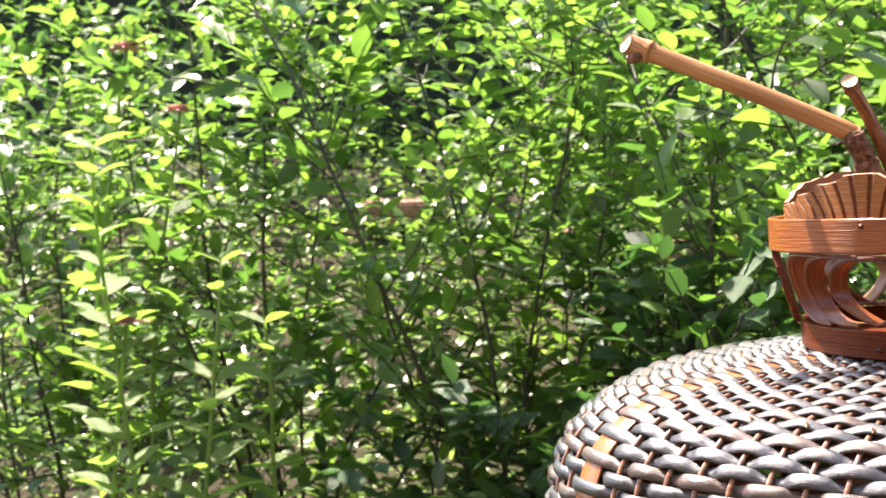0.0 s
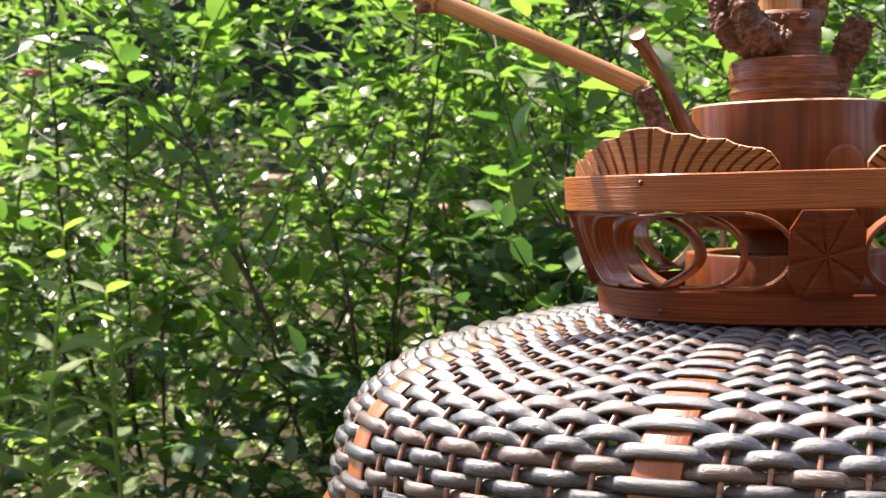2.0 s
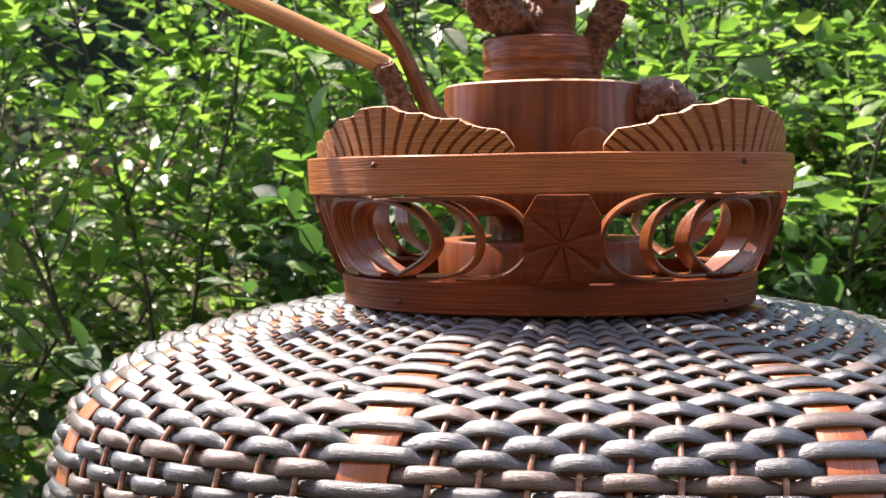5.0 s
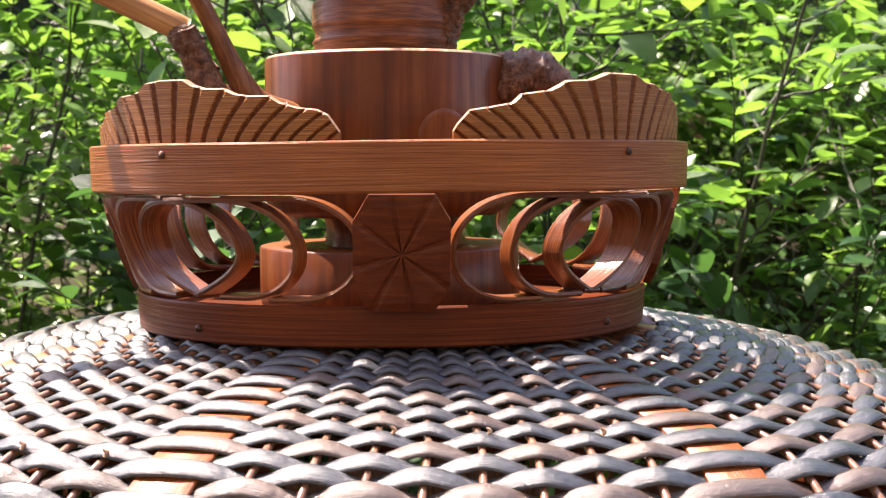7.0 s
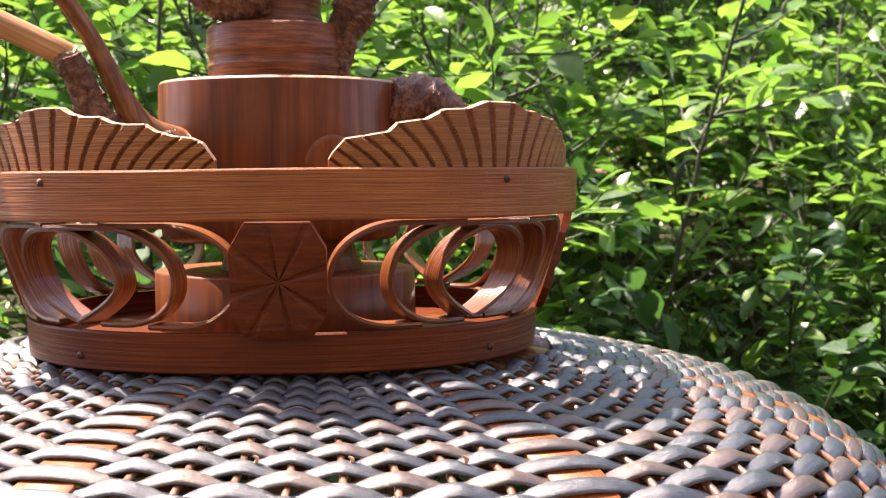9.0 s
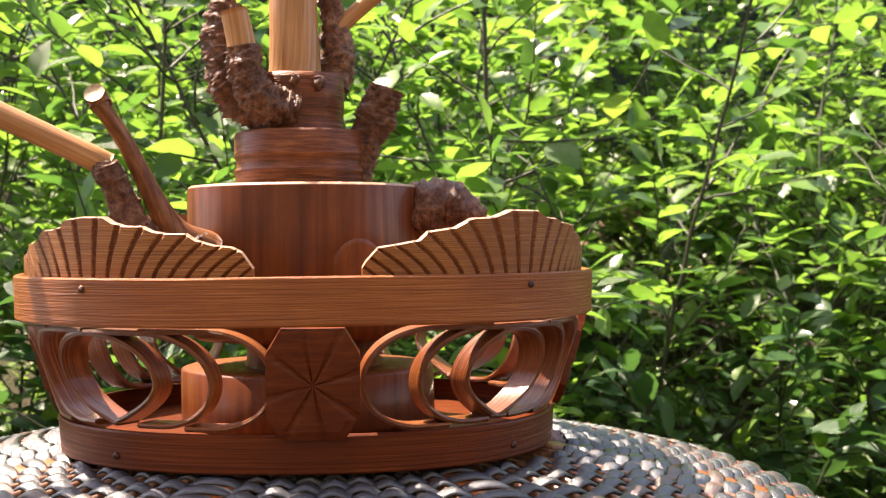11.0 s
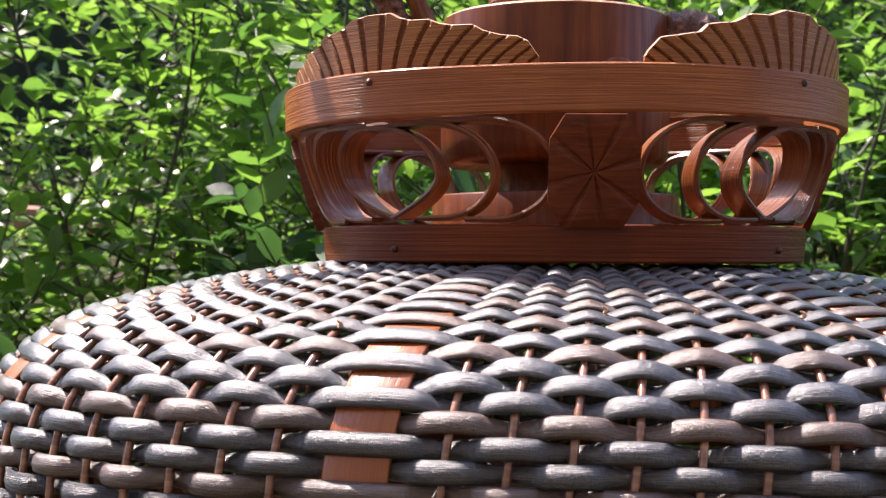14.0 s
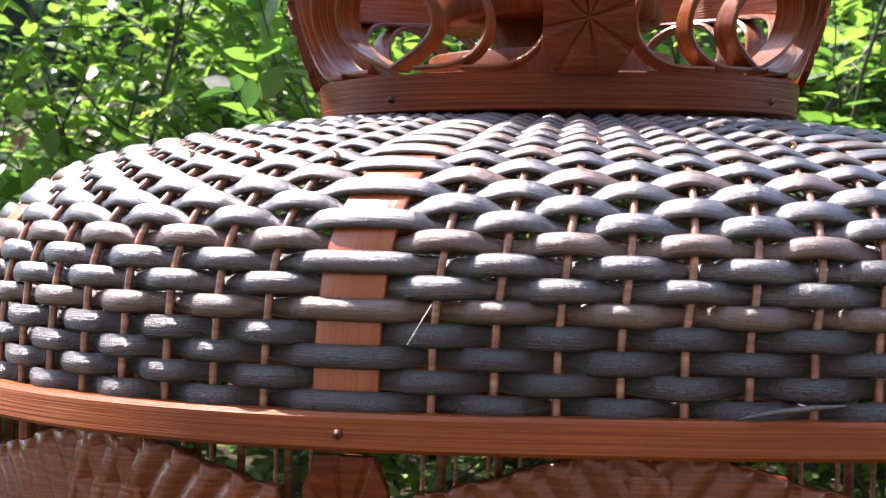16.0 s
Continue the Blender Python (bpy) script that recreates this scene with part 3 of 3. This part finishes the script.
branch("root_stub", [(0.0170, -0.006, 0.1140, 0.0036), (0.0175, -0.006, 0.123, 0.0046), (0.0175, -0.006, 0.133, 0.0066), (0.0230, -0.006, 0.142, 0.0082), (0.0270, -0.006, 0.1530, 0.0076)],
       BARK, basket, 150, 44, 0.32, 8)
branch("root_nub", [(-0.010, -0.0160, 0.1540, 0.0026), (-0.010, -0.0190, 0.1556, 0.0024), (-0.0104, -0.0202, 0.1575, 0.0010)], BARK, basket, 20, 14, 0.5, 21)
branch("root_nub", [(-0.001, -0.0150, 0.1530, 0.0028), (-0.0005, -0.0180, 0.1546, 0.0026), (-0.0012, -0.0190, 0.1568, 0.0012)], BARK, basket, 20, 14, 0.5, 23)
branch("root_stub", [(0.030, -0.004, 0.1000, 0.011), (0.042, -0.006, 0.1025, 0.0120), (0.051, -0.007, 0.1035, 0.0108), (0.060, -0.008, 0.1015, 0.0078), (0.067, -0.009, 0.0990, 0.0040)],
       BARK, basket, 70, 26, 0.22, 11)
branch("root_stub", [(0.003, 0.006, 0.155, 0.006), (0.005, 0.008, 0.165, 0.0074), (0.004, 0.009, 0.178, 0.0060), (0.002, 0.010, 0.198, 0.0050), (0.001, 0.010, 0.215, 0.004)], BARK, basket, 70, 26, 0.34, 14)
branch("side_twig", [(0.003, 0.008, 0.174, 0.0042), (0.008, 0.009, 0.183, 0.0036), (0.025, 0.010, 0.198, 0.0034), (0.047, 0.012, 0.218, 0.0032)], TWIG, basket, 24, 12)
branch("root_stub", [(-0.034, -0.030, 0.084, 0.0080), (-0.046, -0.040, 0.086, 0.0072), (-0.060, -0.047, 0.090, 0.0066), (-0.068, -0.050, 0.0985, 0.0056), (-0.0745, -0.053, 0.1120, 0.0054), (-0.0775, -0.055, 0.1190, 0.0056), (-0.0780, -0.056, 0.1215, 0.0036)],
       BARK, basket, 120, 36, 0.26, 17)
branch("long_twig", [(-0.0765, -0.053, 0.1190, 0.0049), (-0.087, -0.056, 0.1245, 0.0048), (-0.130, -0.060, 0.1450, 0.0048), (-0.172, -0.061, 0.1640, 0.0049), (-0.1765, -0.061, 0.1660, 0.0062),
                     (-0.181, -0.061, 0.1680, 0.0056), (-0.1868, -0.0616, 0.1706, 0.0052), (-0.1890, -0.0632, 0.1716, 0.0051)], TWIG, basket, 48, 16, 0, 0, PALE)
branch("side_bud", [(-0.180, -0.062, 0.166, 0.0035), (-0.184, -0.064, 0.1635, 0.0032), (-0.1885, -0.065, 0.1625, 0.002)], BARK, basket, 44, 26, 0.25, 3)
branch("short_twig", [(-0.0400, -0.036, 0.086, 0.0075), (-0.0530, -0.043, 0.0925, 0.0062), (-0.0600, -0.048, 0.1055, 0.0042), (-0.0690, -0.053, 0.126, 0.0034), (-0.0765, -0.060, 0.1400, 0.0034), (-0.0772, -0.060, 0.1414, 0.0044),
                      (-0.0778, -0.0604, 0.1428, 0.0040), (-0.0784, -0.0610, 0.1444, 0.0041), (-0.0788, -0.0630, 0.1456, 0.0041)], ROOTLET, basket, 40, 16, 0.0, 0, PALE)
verts = []
for q in range(9):
    for k in range(40):
        th, rho = 2 * math.pi * k / 40, 0.0122 * q / 8
        a = -math.pi / 2 + 0.558 + rho * math.cos(th) / 0.049
        rr = 0.0497 - (0.0035 if q == 8 else 0.0)
        verts.append(Vector((AX + rr * math.cos(a), rr * math.sin(a), 0.0797 + rho * math.sin(th))) + ROOT)
mesh_ob("branch_scar", verts, sheet(9, 40, False, True), SCAR, stump)
for az, sd in ((-35.0, 1), (-28.0, 2), (-20.6, 3), (1.7, 4), (10.0, 5), (19.8, 6)):
    r, z, t, _ = next(p for p in FULL if p[3] > (0.1185 if az < 0 else 0.1015))
    p = dome_pt(az, r, z + 0.0028)
    branch("resin_bit", [(p.x, p.y, p.z - 0.0006, 0.0005), (p.x + 0.0008, p.y + 0.0003, p.z + 0.0006, 0.0007), (p.x - 0.0003, p.y, p.z + 0.0016, 0.0003)], LIT_EDGE_RESIN, basket, 10, 8, 0.3, sd)
branch("loose_fibre", [(-0.0405, -0.2130, -0.0545, 0.00010), (-0.0425, -0.2160, -0.0580, 0.00013), (-0.0445, -0.2165, -0.0615, 0.00018), (-0.0470, -0.2160, -0.0655, 0.0001)], FIBRE, basket, 16, 6)
branch("loose_strip", [(0.042, -0.2150, -0.0842, 0.0004), (0.050, -0.2165, -0.0822, 0.0008), (0.059, -0.2160, -0.0810, 0.0009), (0.070, -0.2115, -0.0808, 0.0004)], GREY, basket, 16, 8)


# carved frieze and open lattice under the rim
for i, az in enumerate(SLAT_AZ):
    tagged(medallion(az, basket, 0.0250, 0.0420, -0.1445, 0.0005, 0.212, 0.214, dome_pt), "carved dark wooden plate")
    nxt = SLAT_AZ[i + 1] if i < 7 else SLAT_AZ[0] + 360
    span = nxt - az

    def lobe_top(u, s=1):
        pts = [(-9.2, 0.032), (-6.5, 0.0325), (-6, 0.0345), (-2.5, 0.0375), (-2, 0.0395), (1.5, 0.0430), (2.0, 0.0445), (5.5, 0.0455), (7.0, 0.0420), (8.6, 0.0350)]
        return float(np.interp(s * u, [p[0] for p in pts], [p[1] for p in pts]))

    crest_mesh("carved_leaf", az + 13.2, 8.6, 0.2145, -0.1445, lobe_top, 2.3, [FRIEZE, GROOVE_DARK, FRIEZE], basket, 0.03, 0.005, 0.0022, 140, 18, 0.1, 4.0, dome_pt, True)
    crest_mesh("carved_leaf", nxt - 13.2, 8.6, 0.2145, -0.1445, lambda u: lobe_top(u, -1), 2.3, [FRIEZE, GROOVE_DARK, FRIEZE], basket, 0.03, 0.005, 0.0022, 140, 18, 0.1, -4.0, dome_pt, True)
for i, az in enumerate(STAKE_AZ):
    tube("post", [dome_pt(az, 0.203, -0.10), dome_pt(az, 0.203, -0.20), dome_pt(az, 0.186, GROUND_Z + 0.012)], [0.0014] * 3, STAKE, basket, 6)
hoop("frieze_band", 0.2165, 0.2165, -0.1545, -0.1435, 0.012, BAMBOO_RED, basket, 120, 0.001, 0, dome_pt, dome_out)
hoop("foot_ring", 0.196, 0.192, GROUND_Z - 0.001, GROUND_Z + 0.016, 0.014, BAMBOO_RED, basket, 120, 0.001, 0, dome_pt, dome_out)

# ---- garden ----
bm = bmesh.new()
# Unseen wall, added to cut the front sky and bounce fill light.
bmesh.ops.create_cube(bm, size=1, matrix=Matrix.Translation((0, -1.9, GROUND_Z + 1.5)) @ Matrix.Diagonal((9, 0.2, 3.0, 1)))
me = bpy.data.meshes.new("wall_south")
bm.to_mesh(me)
me.materials.append(LIGHT_WALL)
tagged(new("wall_south", me), "plain wall added out of view to block sky and bounce light", "wall", kind="structure")


def land(x, y):
    """Height of the ground: level round the basket, rising behind the shrubs."""
    f = min(1.0, max(0.0, (y - 0.85) / 2.1))
    d = math.hypot(x, y)
    return GROUND_Z + 0.72 * f * f * (3 - 2 * f) + (0.03 * noise.noise((x * 2.2, y * 2.2, 0)) if 0.4 < d < 20 else 0)


verts, faces = [], []
G = 90
for i in range(G):
    for j in range(G):
        u, v = (i / (G - 1) - 0.5) * 2, (j / (G - 1) - 0.5) * 2
        x, y = math.copysign(abs(u) ** 3, u) * 60 + u * 2, math.copysign(abs(v) ** 3, v) * 60 + v * 2
        verts.append((x, y, land(x, y)))
tagged(mesh_ob("ground", verts, sheet(G, G)[::-1], SOIL), "brown garden soil with low green plants", "ground", kind="structure")

LEAF_V = np.array([(0, 0, 0), (0.20, -0.20, 0.05), (0.20, 0, 0), (0.20, 0.20, 0.05), (0.48, -0.29, 0.045), (0.48, 0, -0.02), (0.48, 0.29, 0.045), (0.76, -0.19, -0.01), (0.76, 0, -0.055), (0.76, 0.19, -0.01), (1, 0, -0.13)])
LEAF_F = [(0, 2, 1), (0, 3, 2), (1, 2, 5, 4), (2, 3, 6, 5), (4, 5, 8, 7), (5, 6, 9, 8), (7, 8, 10), (8, 9, 10)]


def frame_of(axis, up):
    """Rows: along the leaf, across it, its normal."""
    a = axis / np.linalg.norm(axis)
    n = up - a * np.dot(up, a)
    n /= max(np.linalg.norm(n), 1e-6)
    return np.array([a, np.cross(n, a), n])


def foliage(name, leaves, mat, parent, label="", cat="", kind="stuff"):
    """Many leaves in one mesh: (base, rows, length, width)."""
    verts, faces = [], []
    for p, m, ln, wd in leaves:
        k = len(verts)
        v = LEAF_V * (ln, ln * wd, ln) @ m + p
        verts.extend(map(tuple, v))
        faces.extend(tuple(k + q for q in f) for f in LEAF_F)
    ob = mesh_ob(name, verts, faces, mat, parent)
    return tagged(ob, label, cat, kind=kind)


leaf_mesh = bpy.data.meshes.new("leaf")
leaf_mesh.from_pydata([tuple(v) for v in LEAF_V * (1, 1.0, 1)], [], LEAF_F)
leaf_mesh.polygons.foreach_set("use_smooth", np.full(len(LEAF_F), True))
leaf_mesh.materials.append(LEAF_ONE)


def single_leaf(leaf, parent):
    p, m, ln, wd = leaf
    ob = new("leaf", leaf_mesh)
    ob.parent = parent
    r = Matrix([list(c) for c in m.T]).to_4x4()
    ob.matrix_local = Matrix.Translation(p) @ r @ Matrix.Diagonal((ln, ln * wd, ln, 1))
    return ob


def wander(p, d, length, step, bend, lift, rng):
    pts = [p.copy()]
    d = d / np.linalg.norm(d)
    for i in range(max(2, int(length / step))):
        d = d + rng.normal(0, bend, 3) + np.array([0, 0, lift])
        d /= np.linalg.norm(d)
        p = p + d * step
        pts.append(p.copy())
    return pts


def add_tube(bag, pts, r0, r1, sides=5):
    verts, faces = bag
    k = len(verts)
    n = len(pts)
    for i, p in enumerate(pts):
        t = pts[min(i + 1, n - 1)] - pts[max(i - 1, 0)]
        m = frame_of(t, np.array([0.31, 0.2, 0.93]))
        r = r0 + (r1 - r0) * i / (n - 1)
        for s in range(sides):
            a = 2 * math.pi * s / sides
            verts.append(tuple(p + (m[1] * math.cos(a) + m[2] * math.sin(a)) * r))
    faces.extend(tuple(k + q for q in f) for f in sheet(n, sides, False, True))


def shrub(label, x, y, stems, height, spread, seed, size=(0.024, 0.047), near=250, lean=(0, 0), dens=1.0, mat=None):
    """A many-stemmed shrub; its stems carry twigs, and the twigs leaves."""
    rng = np.random.default_rng(seed)
    base = tagged(new("shrub"), label, "shrub", "garden shrubs")
    base.location = (x, y, land(x, y))
    leaves = []
    for s in range(stems):
        ang = rng.uniform(0, 2 * math.pi)
        out = np.array([math.cos(ang), math.sin(ang), 0])
        p = out * rng.uniform(0, 0.09) + np.array([0, 0, -0.03])
        d = out * rng.uniform(0.1, 1.0) * spread + np.array([lean[0], lean[1], 1.0])
        line = wander(p, d, height * rng.uniform(0.75, 1.1), 0.035, 0.055, 0.015, rng)
        bag = ([], [])
        add_tube(bag, line, rng.uniform(0.0026, 0.0042), 0.0011)
        for i in range(4, len(line)):
            f = i / len(line)
            for rep in range(2 if rng.random() < 0.55 * dens else 1):
                a2 = rng.uniform(0, 2 * math.pi)
                td = np.array([math.cos(a2), math.sin(a2), rng.uniform(0.15, 0.9)]) + 0.5 * out
                tl = rng.uniform(0.11, 0.26) * (1.15 - 0.45 * f)
                tw = wander(line[i], td, tl, 0.016, 0.10, 0.03, rng)
                add_tube(bag, tw, 0.0013, 0.0006, 4)
                ph = rng.uniform(0, 6.28)
                for j in range(1, len(tw)):
                    if rng.random() > 0.35 + 0.75 * j / len(tw):
                        continue
                    ax = tw[j] - tw[j - 1]
                    m = frame_of(ax, np.array([0, 0, 1.0]))
                    ph += math.pi + rng.normal(0, 0.4)
                    side = m[1] * math.cos(ph) + m[2] * 0.35 * math.sin(ph)
                    la = m[0] * rng.uniform(0.4, 0.9) + side + np.array([0, 0, rng.uniform(-0.32, 0.12)])
                    up = np.array([0, 0, 1.0]) + rng.normal(0, 0.30, 3)
                    ln = rng.uniform(*size) * (0.75 + 0.25 * min(1, (len(tw) - j) / 3))
                    leaves.append((tw[j], frame_of(la, up), ln, rng.uniform(0.80, 1.05)))
                tip = tw[-1] - tw[-2]
                for q in range(2):
                    leaves.append((tw[-1], frame_of(tip * (1, 1, 0.3) + rng.normal(0, 0.009, 3) * (1, 1, 0.4), np.array([0, 0, 1.0]) + rng.normal(0, 0.3, 3)), rng.uniform(*size) * 0.75, 0.85))
        ob = mesh_ob("stem", bag[0], bag[1], STEM, base)
    order = sorted(range(len(leaves)), key=lambda i: leaves[i][0][1])
    single = set(order[:near])
    for i in order[:near]:
        one = single_leaf(leaves[i], base)
        if mat:
            one.data = broad_shaded_leaf
    foliage("foliage", [l for i, l in enumerate(leaves) if i not in single], mat or LEAF, base)
    return len(leaves)


broad_shaded_leaf = leaf_mesh.copy()
broad_shaded_leaf.materials.clear()
broad_shaded_leaf.materials.append(SHADED_LEAF)
SH = "bushy green shrub with bright small pointed leaves"
SECOND = "bushy green shrub in the second row"
shrub(SH, -0.36, 0.64, 10, 0.95, 0.66, 1)
shrub(SH, -0.78, 0.74, 8, 0.90, 0.62, 2)
shrub(SH, -1.16, 0.80, 7, 0.92, 0.60, 12)
shrub(SH, 0.06, 0.72, 10, 0.96, 0.64, 3)
shrub(SH, 0.46, 0.70, 10, 0.98, 0.62, 4)
shrub(SH, 0.82, 0.85, 7, 0.95, 0.58, 5, near=120)
BROAD = "low shrub with broad overlapping leaves, green darkened for shade"
shrub(BROAD, -0.14, 0.68, 12, 0.48, 0.80, 6, size=(0.028, 0.046), mat=SHADED_LEAF)
shrub(BROAD, -0.46, 0.62, 7, 0.28, 0.85, 7, size=(0.028, 0.048), near=120, mat=SHADED_LEAF)
shrub(BROAD, 0.40, 0.66, 10, 0.42, 0.80, 8, size=(0.028, 0.046), near=120, mat=SHADED_LEAF)
for k, (x, y) in enumerate(((-1.75, 1.55), (-0.42, 1.45), (-0.05, 1.40), (0.40, 1.60), (0.90, 1.45), (0.15, 1.75), (0.65, 1.80), (1.20, 1.60), (-0.25, 1.80))):
    shrub(SECOND, x, y, 9, 0.95, 0.70, 30 + k, size=(0.024, 0.046), near=30)


def hedge(name, label, x0, x1, y0, y1, z1, n, size, mat, seed):
    rng = np.random.default_rng(seed)
    leaves = []
    for i in range(n):
        x = rng.uniform(x0, x1)
        z = rng.uniform(-0.1, z1)
        y = y0 + (y1 - y0) * rng.random() ** 1.5 + 0.12 * noise.noise((x * 3, z * 3, seed))
        ax = rng.normal(0, 1, 3) + np.array([0, -0.5, 0.1])
        leaves.append((np.array([x, y, z]), frame_of(ax, np.array([0, -0.3, 1.0]) + rng.normal(0, 0.5, 3)), rng.uniform(*size), rng.uniform(0.8, 1.1)))
    ob = foliage(name, leaves, mat, None, label, "hedge")
    # Dark sheet added behind the leaves to close gaps against the sky.
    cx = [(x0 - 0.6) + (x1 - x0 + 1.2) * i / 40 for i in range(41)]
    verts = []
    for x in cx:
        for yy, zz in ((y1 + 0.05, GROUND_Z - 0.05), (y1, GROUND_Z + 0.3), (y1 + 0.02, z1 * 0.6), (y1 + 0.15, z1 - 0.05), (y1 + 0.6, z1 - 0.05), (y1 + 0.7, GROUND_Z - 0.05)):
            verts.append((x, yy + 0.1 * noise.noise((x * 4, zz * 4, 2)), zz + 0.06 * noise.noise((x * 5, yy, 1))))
    mesh_ob("hedge_core", verts, sheet(41, 6), BACKING, ob)
    return ob


hedge("hedge", "dark green hedge on the bank behind the shrubs", -4.2, 3.2, 2.55, 2.95, 2.1, 11000, (0.04, 0.07), HEDGE, 3)

cover = []
rng = np.random.default_rng(9)
for i in range(22000):
    x, y = rng.uniform(-3.0, 2.2), rng.uniform(0.34, 2.7)
    z = land(x, y) + rng.uniform(0.0, 0.11) + 0.10 * max(0, noise.noise((x * 3, y * 3, 5)))
    ax = rng.normal(0, 1, 3) * (1, 1, 0.5)
    cover.append((np.array([x, y, z]), frame_of(ax, np.array([0, -0.3, 1.0]) + rng.normal(0, 0.35, 3)), rng.uniform(0.018, 0.036), rng.uniform(0.6, 1.0)))
foliage("ground_cover", cover, COVER, None, "low light green ground cover plants in sun", "ground cover")


def tall_plant(x, y, h, seed, flower=True):
    """An upright flowering herb with pairs of narrow leaves."""
    rng = np.random.default_rng(seed)
    base = tagged(new("flowering_plant"), "tall thin herb with narrow leaves and pink bloom", "plant", "flowering herbs")
    base.location = (x, y, GROUND_Z)
    line = wander(np.array([0, 0, -0.02]), np.array([rng.normal(0, .05), rng.normal(0, .05), 1.0]), h, 0.03, 0.03, 0.02, rng)
    bag = ([], [])
    add_tube(bag, line, 0.0032, 0.0018, 6)
    mesh_ob("stem", bag[0], bag[1], COVER, base)
    n = len(line)
    low = ([], [])
    for i in range(2, n, 1):
        f = i / n
        for k in range(2):
            a = i * 1.57 + k * math.pi + rng.normal(0, 0.2)
            ax = np.array([math.cos(a), math.sin(a), 0.45 if f > 0.35 else -1.4])
            if f > 0.35:
                ob = single_leaf((line[i], frame_of(ax, np.array([0, 0, 1.0]) + rng.normal(0, 0.2, 3)), rng.uniform(0.045, 0.075) * (1.2 - 0.5 * f), 0.75), base)
                ob.data = tall_leaf
            else:
                ob = single_leaf((line[i], frame_of(ax, np.array([math.cos(a), math.sin(a), 0.6])), rng.uniform(0.02, 0.035), 0.7), base)
                ob.data = dry_leaf
    if flower:
        top = line[-1]
        for ringn, (cnt, ln, el) in enumerate(((11, 0.028, 0.10), (9, 0.020, 0.5), (6, 0.012, 1.3))):
            for k in range(cnt):
                a = 2 * math.pi * k / cnt + ringn * 0.3
                ob = single_leaf((top, frame_of(np.array([math.cos(a), math.sin(a), el]), np.array([0, 0, 1.0])), ln, 0.8), base)
                ob.data, ob.name = petal_mesh, "petal"


tall_leaf = leaf_mesh.copy()
tall_leaf.materials.clear()
tall_leaf.materials.append(TALL)
dry_leaf = leaf_mesh.copy()
dry_leaf.materials.clear()
dry_leaf.materials.append(DRY)
petal_mesh = leaf_mesh.copy()
petal_mesh.materials.clear()
petal_mesh.materials.append(PETAL)
for i, (x, y, h, fl) in enumerate([(-0.76, 0.35, 0.60, False), (-0.70, 0.36, 0.50, False), (-0.86, 0.50, 0.74, True), (-0.62, 0.40, 0.42, False), (-0.83, 0.38, 0.42, True), (-0.93, 0.62, 0.66, True)]):
    tall_plant(x, y, h, 20 + i, fl)


def old_brick(x, y, rz, tilt):
    bm = bmesh.new()
    bmesh.ops.create_cube(bm, size=1, matrix=Matrix.Diagonal((0.20, 0.10, 0.055, 1)))
    bmesh.ops.bevel(bm, geom=bm.edges[:], offset=0.006, segments=2, affect="EDGES")
    for v in bm.verts:
        v.co += Vector(noise.noise_vector(v.co * 30 + Vector((x, y, 0)))) * 0.003
    me = bpy.data.meshes.new("brick")
    bm.to_mesh(me)
    bm.free()
    me.materials.append(BRICK)
    ob = new("garden_brick", me)
    ob.matrix_world = pose(x, y, land(x, y) + 0.045, tilt, 0, rz)
    tagged(ob, "weathered reddish brick lying on the planted bank", "brick", "bricks on the bank")


for x, y, rz, tilt in ((-0.62, 1.95, 10, 8), (-0.38, 1.9, -20, 5), (0.05, 2.0, 5, 0), (0.28, 2.02, 30, 8), (0.62, 1.95, -8, 4), (-1.1, 2.1, 15, 6), (0.48, 2.2, 0, 3)):
    old_brick(x, y, rz, tilt)
